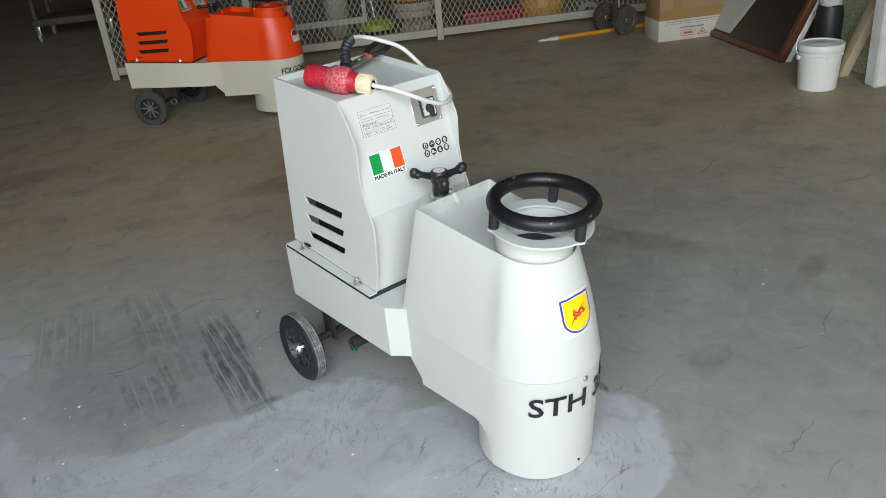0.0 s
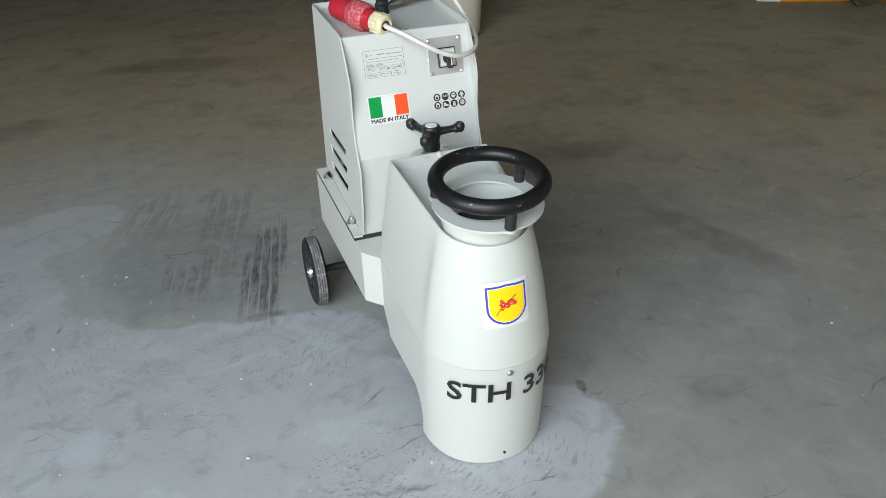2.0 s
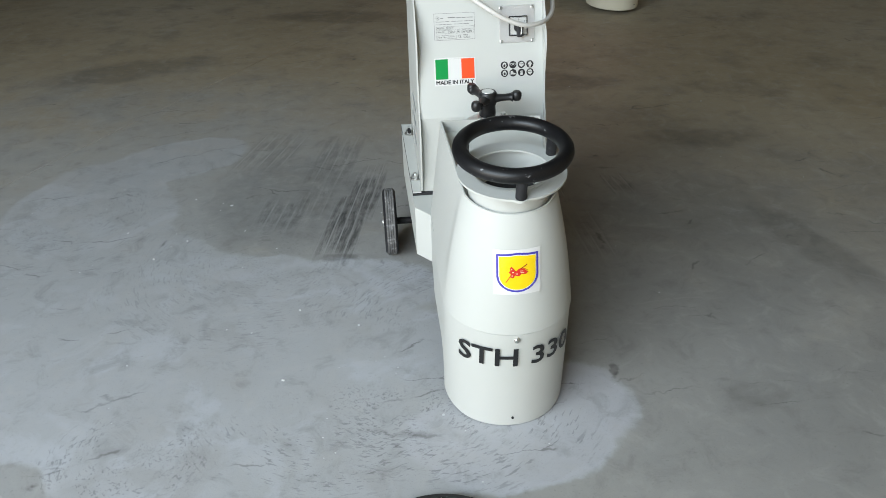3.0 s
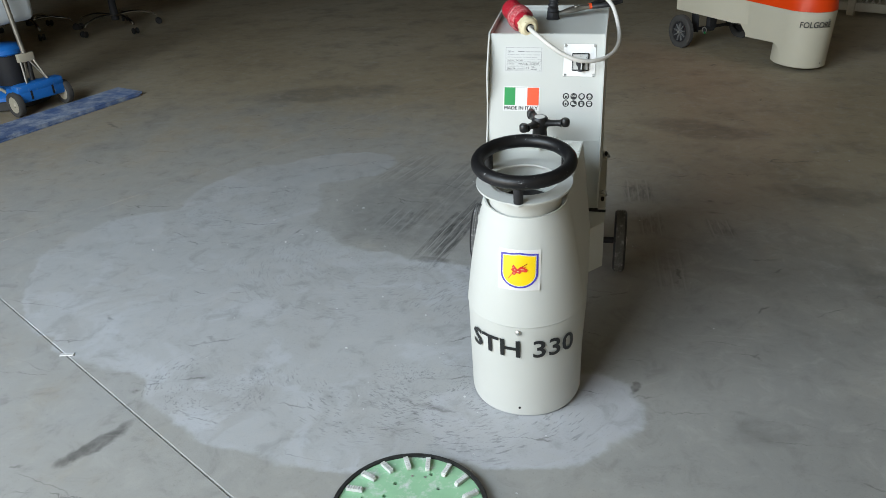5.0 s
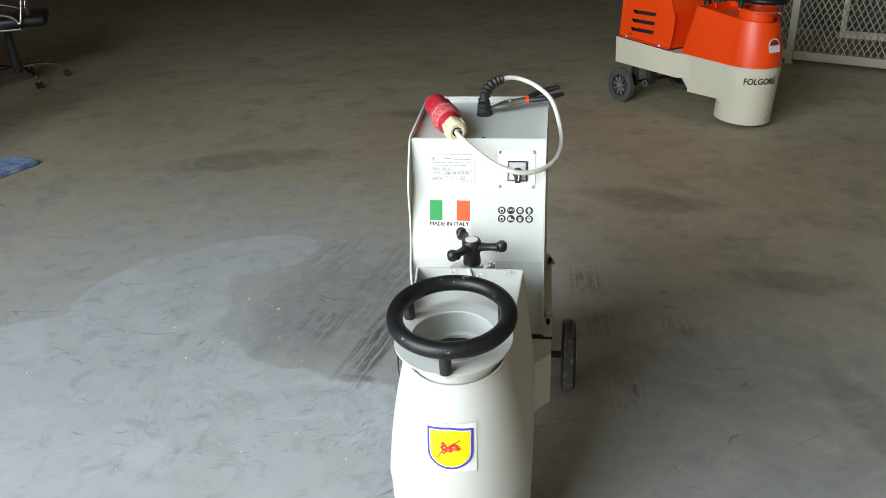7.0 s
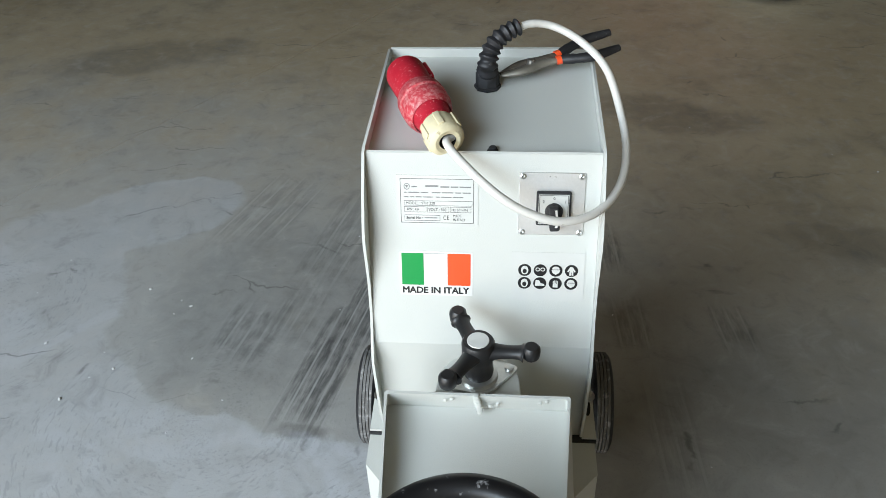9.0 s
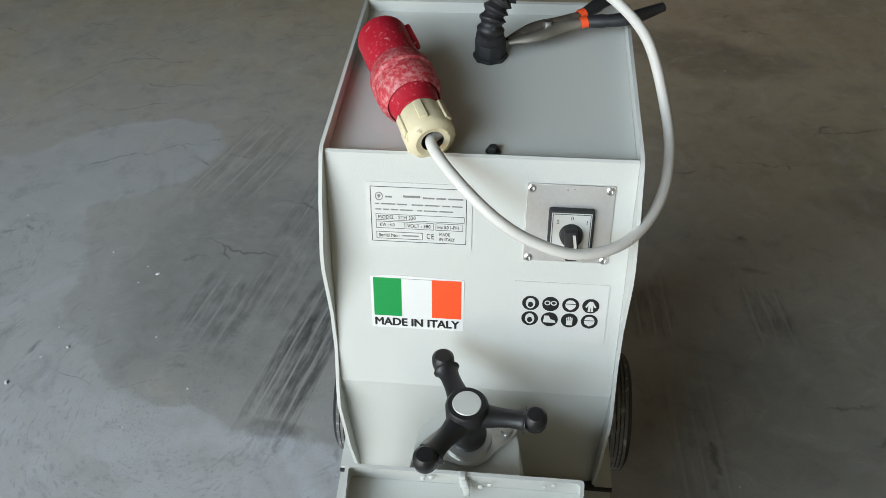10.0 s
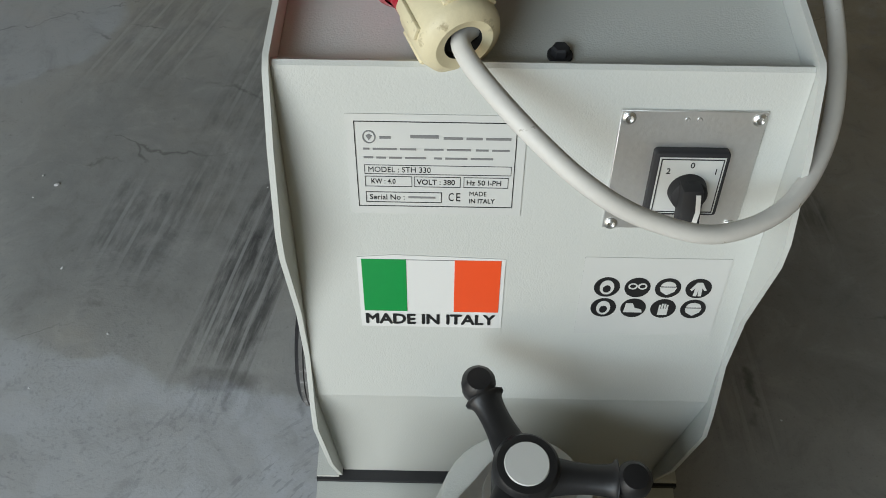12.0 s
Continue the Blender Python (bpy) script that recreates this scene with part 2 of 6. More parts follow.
def floor_material():
    """Worn concrete: grey-brown, with pale dust in the worked area, dark tyre prints, scuffs and scratches."""
    m = bpy.data.materials.new("worn_concrete")
    m.use_nodes = True
    nt = m.node_tree
    N, L = nt.nodes, nt.links
    b = N["Principled BSDF"]
    pos = N.new("ShaderNodeNewGeometry").outputs["Position"]

    def num(op, *a, clamp=False):
        n = N.new("ShaderNodeMath")
        n.operation, n.use_clamp = op, clamp
        for i, v in enumerate(a):
            if isinstance(v, (int, float)):
                n.inputs[i].default_value = v
            else:
                L.new(v, n.inputs[i])
        return n.outputs[0]

    def noise_tex(scale, detail=4, rough=0.55, vec=None, distort=0.0):
        n = N.new("ShaderNodeTexNoise")
        n.inputs["Scale"].default_value, n.inputs["Detail"].default_value = scale, detail
        n.inputs["Roughness"].default_value, n.inputs["Distortion"].default_value = rough, distort
        L.new(vec or pos, n.inputs["Vector"])
        return n.outputs["Fac"]

    def local(cx, cy, rx, ry, turn=0.0):
        n = N.new("ShaderNodeMapping")
        n.vector_type = "TEXTURE"
        n.inputs["Location"].default_value = (cx, cy, 0)
        n.inputs["Rotation"].default_value = (0, 0, radians(turn))
        n.inputs["Scale"].default_value = (rx, ry, 1)
        L.new(warped, n.inputs["Vector"])
        return n.outputs[0]

    def length(v):
        n = N.new("ShaderNodeVectorMath")
        n.operation = "LENGTH"
        L.new(v, n.inputs[0])
        return n.outputs["Value"]

    def step(v, lo, hi):
        n = N.new("ShaderNodeMapRange")
        n.interpolation_type = "SMOOTHSTEP"
        n.inputs["From Min"].default_value, n.inputs["From Max"].default_value = lo, hi
        L.new(v, n.inputs["Value"])
        return n.outputs[0]

    def blend(fac, a, colour):
        n = N.new("ShaderNodeMix")
        n.data_type = "RGBA"
        L.new(fac, n.inputs["Factor"])
        if isinstance(a, tuple):
            n.inputs[6].default_value = (*a, 1)
        else:
            L.new(a, n.inputs[6])
        if isinstance(colour, tuple):
            n.inputs[7].default_value = (*colour, 1)
        else:
            L.new(colour, n.inputs[7])
        return n.outputs[2]

    # edges wander
    wn_ = N.new("ShaderNodeTexNoise")
    wn_.inputs["Scale"].default_value, wn_.inputs["Detail"].default_value, wn_.inputs["Roughness"].default_value = 4.0, 8, 0.6
    L.new(pos, wn_.inputs["Vector"])
    wv = N.new("ShaderNodeVectorMath")
    wv.operation = "MULTIPLY_ADD"
    L.new(wn_.outputs["Color"], wv.inputs[0])
    wv.inputs[1].default_value = (0.18, 0.18, 0)
    L.new(pos, wv.inputs[2])
    sh = N.new("ShaderNodeVectorMath")
    sh.operation = "SUBTRACT"
    L.new(wv.outputs[0], sh.inputs[0])
    sh.inputs[1].default_value = (0.09, 0.09, 0)
    flat = N.new("ShaderNodeVectorMath")
    flat.operation = "MULTIPLY"
    L.new(sh.outputs[0], flat.inputs[0])
    flat.inputs[1].default_value = (1, 1, 0)
    warped = flat.outputs[0]

    broad, mid, fine, grit = noise_tex(0.7, 4), noise_tex(3.5, 6, 0.6), noise_tex(22, 5, 0.6), noise_tex(240, 2)
    col = blend(step(broad, 0.35, 0.7), (0.345, 0.282, 0.186), (0.405, 0.350, 0.255))
    col = blend(num("MULTIPLY", step(mid, 0.48, 0.72), 0.45), col, (0.150, 0.136, 0.110))
    col = blend(num("MULTIPLY", step(fine, 0.5, 0.75), 0.35), col, (0.38, 0.37, 0.35))

    # faint dust reaching further out, with the door's cooler daylight put into its colour
    near_tint = step(num("SUBTRACT", 1.0, length(local(-0.6, -0.6, 3.2, 2.7, -20))), 0.0, 0.6)
    col = blend(num("MULTIPLY", num("MULTIPLY", near_tint, step(mid, 0.0, 0.45)), 0.88), col, (0.330, 0.335, 0.328))
    # darker grey blended into the right-hand floor
    bare = step(num("SUBTRACT", 1.0, length(local(1.5, -0.3, 1.5, 1.7, 0))), 0.0, 0.6)
    col = blend(num("MULTIPLY", num("MULTIPLY", bare, step(mid, 0.1, 0.6)), 0.45), col, (0.205, 0.205, 0.200))
    # pale bluish patch: sky light by the door painted into the floor
    sky_tint = step(num("SUBTRACT", 1.0, length(local(-2.3, -0.7, 2.0, 1.5, 20))), 0.0, 0.6)
    col = blend(num("MULTIPLY", num("MULTIPLY", sky_tint, step(mid, 0.25, 0.65)), 0.5), col, (0.37, 0.385, 0.40))
    # pale ground dust where the machine has worked
    field = None
    for cx, cy, rx, ry, turn in ((0.03, -0.60, 0.315, 0.205, 14), (-0.52, -0.46, 0.62, 0.43, 4), (-1.24, -0.02, 0.76, 0.54, -24), (-1.33, 0.55, 0.325, 0.56, 4), (-1.13, 1.09, 0.31, 0.175, 22), (-0.74, 0.02, 0.52, 0.245, -6), (-0.40, 0.06, 0.30, 0.165, -8)):
        e = num("MULTIPLY", num("SUBTRACT", 1.0, length(local(cx, cy, rx, ry, turn))), min(rx, ry))
        field = e if field is None else num("MAXIMUM", field, e)
    dust = step(field, -0.012, 0.016)
    dust = num("MULTIPLY", dust, num("MULTIPLY_ADD", mid, 1.1, 0.22), clamp=True)
    col = blend(num("MULTIPLY", dust, 0.70), col, (0.475, 0.495, 0.525))
    # a thin pale line of powder along the edge of the worked area
    edge = num("MULTIPLY", step(field, -0.006, 0.004), num("SUBTRACT", 1.0, step(field, 0.008, 0.030)))
    col = blend(num("MULTIPLY", num("MULTIPLY", edge, step(noise_tex(5.0, 5, 0.6), 0.42, 0.60)), 0.35), col, (0.52, 0.54, 0.58))
    ring = step(num("MULTIPLY", num("SUBTRACT", 1.0, length(local(0.03, -0.60, 0.315, 0.205, 14))), 0.205), 0.0, 0.02)
    col = blend(num("MULTIPLY", ring, num("MULTIPLY_ADD", fine, 0.5, 0.16), clamp=True), col, (0.50, 0.51, 0.55))
    # lighter smears inside the dusty area, and rubbed-through islands
    smear = noise_tex(2.6, 8, 0.62, warped, 1.2)
    col = blend(num("MULTIPLY", num("MULTIPLY", dust, step(smear, 0.50, 0.62)), 0.45), col, (0.53, 0.56, 0.61))
    col = blend(num("MULTIPLY", num("MULTIPLY", dust, step(noise_tex(3.3, 8, 0.6, warped, 0.8), 0.56, 0.64)), 0.35), col, (0.30, 0.29, 0.275))
    side = step(num("SUBTRACT", 1.0, length(local(-1.7, 1.0, 2.0, 1.7, 0))), 0.0, 0.6)
    col = blend(num("MULTIPLY", num("MULTIPLY", side, step(mid, 0.2, 0.6)), 0.50), col, (0.335, 0.352, 0.355))

    # dark rubbed stains
    for cx, cy, rx, ry, turn, k in ((-0.60, 0.66, 0.42, 0.46, 10, 0.28), (1.12, 0.10, 0.10, 0.36, 15, 0.30), (1.34, -0.52, 0.13, 0.06, 20, 0.3), (0.64, -0.57, 0.10, 0.075, 0, 0.26),
                                    (0.62, 1.80, 0.42, 0.16, -20, 0.4), (1.10, 1.00, 0.30, 0.12, -10, 0.3), (-0.43, 0.235, 0.085, 0.028, 0, 0.4), (0.30, -0.437, 0.018, 0.034, 10, 0.75), (-1.10, -0.89, 0.035, 0.12, -30, 0.7), (0.80, 0.40, 0.5, 0.3, 0, 0.2), (-1.6, 2.3, 0.5, 0.2, 20, 0.35), (-0.5, 3.2, 0.5, 0.18, -10, 0.35)):
        e = step(num("SUBTRACT", 1.0, length(local(cx, cy, rx, ry, turn))), 0.0, 0.45)
        col = blend(num("MULTIPLY", num("MULTIPLY", e, k), num("MULTIPLY_ADD", fine, 1.4, 0.2), clamp=True), col, (0.055, 0.053, 0.050))

    # tyre prints: strips of ribs with thin pale gaps and broken ends
    for cx, cy, rx, ry, turn, k, ribs_n in ((-0.415, 0.43, 0.066, 0.23, -11, 0.85, 4.0), (-0.335, 0.68, 0.060, 0.22, -11, 0.75, 4.0), (-0.64, 0.56, 0.085, 0.15, -11, 0.42, 4.0), (-0.52, 0.64, 0.06, 0.16, -11, 0.25, 3.0), (-0.72, 1.12, 0.11, 0.22, -18, 0.32, 5.0), (-0.45, 1.00, 0.09, 0.26, -12, 0.35, 4.0), (0.31, 0.95, 0.060, 0.13, 3, 0.55, 3.0),
                                    (0.42, 0.26, 0.060, 0.20, 3, 0.22, 3.0), (0.62, 0.62, 0.05, 0.10, 6, 0.4, 3.0), (0.36, 0.62, 0.05, 0.12, 3, 0.35, 3.0)):
        mp = N.new("ShaderNodeMapping")
        mp.vector_type = "TEXTURE"
        mp.inputs["Location"].default_value = (cx, cy, 0)
        mp.inputs["Rotation"].default_value = (0, 0, radians(turn))
        mp.inputs["Scale"].default_value = (rx, ry, 1)
        L.new(pos, mp.inputs["Vector"])
        sp = N.new("ShaderNodeSeparateXYZ")
        L.new(mp.outputs[0], sp.inputs[0])
        ax, ay = num("ABSOLUTE", sp.outputs[0]), num("ABSOLUTE", sp.outputs[1])
        ay = num("ADD", ay, num("MULTIPLY_ADD", noise_tex(9.0, 5, 0.6), 1.6, -0.8))
        inside = num("MULTIPLY", num("SUBTRACT", 1.0, step(ax, 0.75, 1.15)), num("SUBTRACT", 1.0, step(ay, 0.35, 1.15)))
        gaps = step(num("ABSOLUTE", num("SINE", num("MULTIPLY", sp.outputs[0], ribs_n * 1.5708))), 0.16, 0.36)
        streak = N.new("ShaderNodeMapping")
        streak.inputs["Scale"].default_value = (3.5, 1.4, 1)
        L.new(mp.outputs[0], streak.inputs["Vector"])
        worn = step(noise_tex(1.2, 5, 0.65, streak.outputs[0]), 0.34, 0.62)
        e = num("MULTIPLY", num("MULTIPLY", inside, gaps), num("MULTIPLY", worn, num("MULTIPLY_ADD", fine, 1.2, 0.25)), clamp=True)
        col = blend(num("MULTIPLY", e, k, clamp=True), col, (0.045, 0.045, 0.046))
        col = blend(num("MULTIPLY", num("MULTIPLY", inside, num("MULTIPLY", worn, num("SUBTRACT", 1.0, gaps))), 0.26 * k), col, (0.42, 0.43, 0.44))

    # arc-shaped scuffs left by the grinding head: broken strokes about several centres
    for cx, cy, rx, ry, k, ox, oy in ((-0.42, -0.60, 0.40, 0.22, 0.42, 0.02, 0.22), (-0.92, -0.62, 0.26, 0.22, 0.42, 0.04, 0.03), (-0.10, -0.60, 0.42, 0.24, 0.42, -0.1, 0.22), (-0.75, 0.15, 0.5, 0.5, 0.22, 0.1, 0.1), (-1.35, 0.55, 0.4, 0.4, 0.22, -0.1, 0.1), (-0.25, 0.0, 0.35, 0.22, 0.3, 0.2, -0.2)):
        mp = N.new("ShaderNodeMapping")
        mp.vector_type = "TEXTURE"
        mp.inputs["Location"].default_value = (cx + ox, cy + oy, 0)
        L.new(pos, mp.inputs["Vector"])
        sp = N.new("ShaderNodeSeparateXYZ")
        L.new(mp.outputs[0], sp.inputs[0])
        ang = num("ARCTAN2", sp.outputs[1], sp.outputs[0])
        cb = N.new("ShaderNodeCombineXYZ")
        L.new(num("MULTIPLY", ang, 11.0), cb.inputs[0])
        L.new(num("MULTIPLY", length(mp.outputs[0]), 130.0), cb.inputs[1])
        cb.inputs[2].default_value = cx * 7
        strokes = step(noise_tex(1.0, 3, 0.6, cb.outputs[0]), 0.56, 0.62)
        e = step(num("SUBTRACT", 1.0, length(local(cx, cy, rx, ry))), 0.0, 0.4)
        e = num("MULTIPLY", num("MULTIPLY", e, strokes), step(noise_tex(7, 3, 0.6), 0.42, 0.54))
        col = blend(num("MULTIPLY", e, k), col, (0.11, 0.11, 0.115))
    # thin pale scratches
    vo = N.new("ShaderNodeTexVoronoi")
    vo.feature = "DISTANCE_TO_EDGE"
    vo.inputs["Scale"].default_value = 1.7
    st = N.new("ShaderNodeMapping")
    st.inputs["Rotation"].default_value, st.inputs["Scale"].default_value = (0, 0, 0.6), (0.5, 2.0, 1)
    L.new(warped, st.inputs["Vector"])
    L.new(st.outputs[0], vo.inputs["Vector"])
    scratch = num("MULTIPLY", num("SUBTRACT", 1.0, step(vo.outputs["Distance"], 0.0, 0.008)), step(noise_tex(2.5, 3), 0.52, 0.66))
    col = blend(num("MULTIPLY", scratch, 0.22), col, (0.42, 0.41, 0.39))
    # short dark scores in the bare concrete
    for turn, scale, seed in ((2.0, 2.3, 3.7), (0.2, 3.1, 9.1)):
        vo = N.new("ShaderNodeTexVoronoi")
        vo.feature = "DISTANCE_TO_EDGE"
        vo.inputs["Scale"].default_value = scale
        st = N.new("ShaderNodeMapping")
        st.inputs["Location"].default_value = (seed, seed, 0)
        st.inputs["Rotation"].default_value, st.inputs["Scale"].default_value = (0, 0, turn), (0.45, 1.8, 1)
        L.new(warped, st.inputs["Vector"])
        L.new(st.outputs[0], vo.inputs["Vector"])
        score = num("MULTIPLY", num("SUBTRACT", 1.0, step(vo.outputs["Distance"], 0.0, 0.011)), step(noise_tex(4.5, 4, 0.6, st.outputs[0]), 0.56, 0.64))
        col = blend(num("MULTIPLY", score, 0.55), col, (0.075, 0.073, 0.068))
    cloud = noise_tex(11, 10, 0.7, None, 0.6)
    col = blend(num("MULTIPLY", step(cloud, 0.50, 0.70), 0.30), col, (0.13, 0.125, 0.115))
    col = blend(num("MULTIPLY", step(cloud, 0.50, 0.30), 0.22), col, (0.50, 0.49, 0.47))
    col = blend(num("MULTIPLY", step(noise_tex(70, 6, 0.7), 0.60, 0.72), 0.30), col, (0.10, 0.095, 0.09))
    col = blend(num("MULTIPLY", step(grit, 0.60, 0.75), 0.25), col, (0.09, 0.085, 0.08))
    L.new(col, b.inputs["Base Color"])
    L.new(num("MULTIPLY_ADD", mid, 0.25, 0.42), b.inputs["Roughness"])
    b.inputs["Specular IOR Level"].default_value = 0.35
    bp = N.new("ShaderNodeBump")
    bp.inputs["Strength"].default_value, bp.inputs["Distance"].default_value = 0.25, 0.003
    L.new(num("MULTIPLY_ADD", fine, 0.8, num("MULTIPLY", grit, 0.3)), bp.inputs["Height"])
    L.new(bp.outputs[0], b.inputs["Normal"])
    return m


M_JOINT = material("dusty_joint_filler", (0.34, 0.335, 0.32), 0.9, vary=0.3, scale=8, fine=80, bump=0.3, dirt=(0.12, 0.12, 0.115), dirt_amount=0.1)
M_FLOOR = floor_material()


# ---- building helpers ----
def part(name, bm, mat, parent=None, label="", smooth=40.0):
    """Links a bmesh as one mesh object, under parent if one is given."""
    bmesh.ops.recalc_face_normals(bm, faces=bm.faces)
    me = bpy.data.meshes.new(name)
    bm.to_mesh(me)
    bm.free()
    me.materials.append(mat)
    if smooth:
        me.shade_smooth()
        me.set_sharp_from_angle(angle=radians(smooth))
    ob = new(name, me)
    if parent:
        ob.parent = parent
    if label:
        ob["label"] = label
    return ob


def thing(name, label, category, at=None, group="", kind=""):
    e = new(name)
    e.empty_display_size = 0.1
    if at is not None:
        e.matrix_world = at
    return tagged(e, label, category, group, kind)


def B():
    return bmesh.new()


def box(bm, x0, x1, y0, y1, z0, z1, bevel=0.0, m=None, seg=2):
    r = bmesh.ops.create_cube(bm, size=1.0, matrix=Matrix.LocRotScale(((x0 + x1) / 2, (y0 + y1) / 2, (z0 + z1) / 2), None, (abs(x1 - x0), abs(y1 - y0), abs(z1 - z0))))
    vs = r["verts"]
    if bevel:
        es = list({e for v in vs for e in v.link_edges})
        out = bmesh.ops.bevel(bm, geom=es, offset=bevel, segments=seg, profile=0.5, affect="EDGES")
        vs = out["verts"]
    if m is not None:
        bmesh.ops.transform(bm, matrix=m, verts=list(set(vs)))
    return bm


def frame_z(p, q):
    """A pose at p whose z axis points to q."""
    d = Vector(q) - Vector(p)
    return Matrix.Translation(p) @ d.to_track_quat("Z", "Y").to_matrix().to_4x4(), d.length


def lathe(bm, profile, m=None, n=32, close=False):
    """Turns a profile of (radius, height) about z."""
    m = m or Matrix()
    rings = []
    for r, h in profile:
        if r < 1e-6:
            rings.append([bm.verts.new(m @ Vector((0, 0, h)))])
        else:
            rings.append([bm.verts.new(m @ Vector((r * math.cos(a), r * math.sin(a), h))) for a in (2 * math.pi * i / n for i in range(n))])
    pairs = list(zip(rings, rings[1:])) + ([(rings[-1], rings[0])] if close else [])
    for a, b in pairs:
        for i in range(n):
            j = (i + 1) % n
            if len(a) == 1 and len(b) == 1:
                continue
            if len(a) == 1:
                bm.faces.new((a[0], b[i], b[j]))
            elif len(b) == 1:
                bm.faces.new((a[i], b[0], a[j]))
            else:
                bm.faces.new((a[i], b[i], b[j], a[j]))
    return bm


def rod(bm, p, q, r, r2=None, n=16, bevel=0.0):
    m, d = frame_z(p, q)
    r2 = r if r2 is None else r2
    c = min(bevel, d / 3)
    prof = [(0, 0), (r, 0), (r2, d), (0, d)] if not c else [(0, 0), (r - c, 0), (r, c), (r2, d - c), (r2 - c, d), (0, d)]
    return lathe(bm, prof, m, n)


def ring(bm, centre, normal, R, r, n=48, k=14, squash=1.0):
    m, _ = frame_z(centre, Vector(centre) + Vector(normal))
    return lathe(bm, [(R + r * math.cos(a), squash * r * math.sin(a)) for a in (2 * math.pi * i / k for i in range(k))], m, n, close=True)


def glide(points, steps=10):
    """A smooth run through the points."""
    P = [Vector(p) for p in points]
    P = [2 * P[0] - P[1]] + P + [2 * P[-1] - P[-2]]
    out = []
    for a, b, c, d in zip(P, P[1:], P[2:], P[3:]):
        for i in range(steps):
            t = i / steps
            out.append(0.5 * ((2 * b) + (c - a) * t + (2 * a - 5 * b + 4 * c - d) * t * t + (3 * b - a - 3 * c + d) * t ** 3))
    return out + [P[-2]]


def sweep(bm, pts, radius, n=12, flat=1.0):
    """A tube along pts; radius a number or a function of the share of the way."""
    rad = radius if callable(radius) else (lambda s: radius)
    prev, rings = None, []
    ref = Vector((0, 0, 1))
    for i, p in enumerate(pts):
        d = (pts[min(i + 1, len(pts) - 1)] - pts[max(i - 1, 0)]).normalized()
        x = d.cross(ref if prev is None else prev.cross(d) if False else ref)
        if prev is not None:
            x = prev - d * prev.dot(d)
        if x.length < 1e-5:
            x = d.cross(Vector((0, 1, 0.1)))
        x.normalize()
        y = d.cross(x)
        prev = x
        r = rad(i / (len(pts) - 1))
        rings.append([bm.verts.new(p + x * r * math.cos(a) + y * r * flat * math.sin(a)) for a in (2 * math.pi * k / n for k in range(n))])
    for a, b in zip(rings, rings[1:]):
        for k in range(n):
            bm.faces.new((a[k], a[(k + 1) % n], b[(k + 1) % n], b[k]))
    bm.faces.new(rings[0])
    bm.faces.new(rings[-1])
    return bm


def plate(bm, outline, holes, m, thick):
    """A flat sheet with holes: outline and holes are loops of (x, y), laid by m, thick along its z."""
    es = []
    for loop in [outline] + list(holes):
        vs = [bm.verts.new((x, y, 0)) for x, y in loop]
        es += [bm.edges.new((vs[i], vs[(i + 1) % len(vs)])) for i in range(len(vs))]
    f = bmesh.ops.triangle_fill(bm, use_beauty=True, use_dissolve=False, edges=es)
    faces = [g for g in f["geom"] if isinstance(g, bmesh.types.BMFace)]
    base = list({v for g in faces for v in g.verts})
    ext = bmesh.ops.extrude_face_region(bm, geom=faces)
    top = [g for g in ext["geom"] if isinstance(g, bmesh.types.BMVert)]
    bmesh.ops.translate(bm, verts=top, vec=(0, 0, thick))
    bmesh.ops.transform(bm, matrix=m, verts=base + top)
    return bm


def oval(cx, cy, rx, ry, n=24, a0=0.0, a1=2 * math.pi):
    full = abs(a1 - a0 - 2 * math.pi) < 1e-6
    k = n if full else n - 1
    return [(cx + rx * math.cos(a0 + (a1 - a0) * i / k), cy + ry * math.sin(a0 + (a1 - a0) * i / k)) for i in range(n)]


def rect(x0, x1, y0, y1):
    return [(x0, y0), (x1, y0), (x1, y1), (x0, y1)]


def letters(text, height, width=None, bold=0.0, depth=0.0006):
    """Text as a bmesh in the xy plane, centred, its capitals of that height; width: the run's length."""
    c = bpy.data.curves.new("writing", "FONT")
    c.body, c.align_x, c.align_y, c.offset, c.extrude, c.resolution_u = text, "CENTER", "CENTER", bold, depth / 2, 3
    ob = new("writing", c)
    me = ob.to_mesh()
    bm = B()
    bm.from_mesh(me)
    ob.to_mesh_clear()
    bpy.data.objects.remove(ob)
    bpy.data.curves.remove(c)
    xs, ys = [v.co.x for v in bm.verts], [v.co.y for v in bm.verts]
    w, h = max(xs) - min(xs), max(ys) - min(ys)
    sy = height / h
    sx = (width / w) if width else sy
    cx, cy = (max(xs) + min(xs)) / 2, (max(ys) + min(ys)) / 2
    for v in bm.verts:
        v.co = ((v.co.x - cx) * sx, (v.co.y - cy) * sy, v.co.z)
    return bm


def moved(bm, m):
    bmesh.ops.transform(bm, matrix=m, verts=bm.verts)
    return bm


def solid_between(bm, lower, upper):
    """Walls and caps between two closed loops of equal length."""
    a = [bm.verts.new(p) for p in lower]
    b = [bm.verts.new(p) for p in upper]
    n = len(a)
    for i in range(n):
        bm.faces.new((a[i], a[(i + 1) % n], b[(i + 1) % n], b[i]))
    bm.faces.new(a)
    bm.faces.new(b)
    return bm


def soften(bm, offset, angle=30, seg=2):
    es = [e for e in bm.edges if len(e.link_faces) == 2 and e.calc_face_angle(0) > radians(angle)]
    bmesh.ops.bevel(bm, geom=es, offset=offset, segments=seg, profile=0.5, affect="EDGES")
    return bm


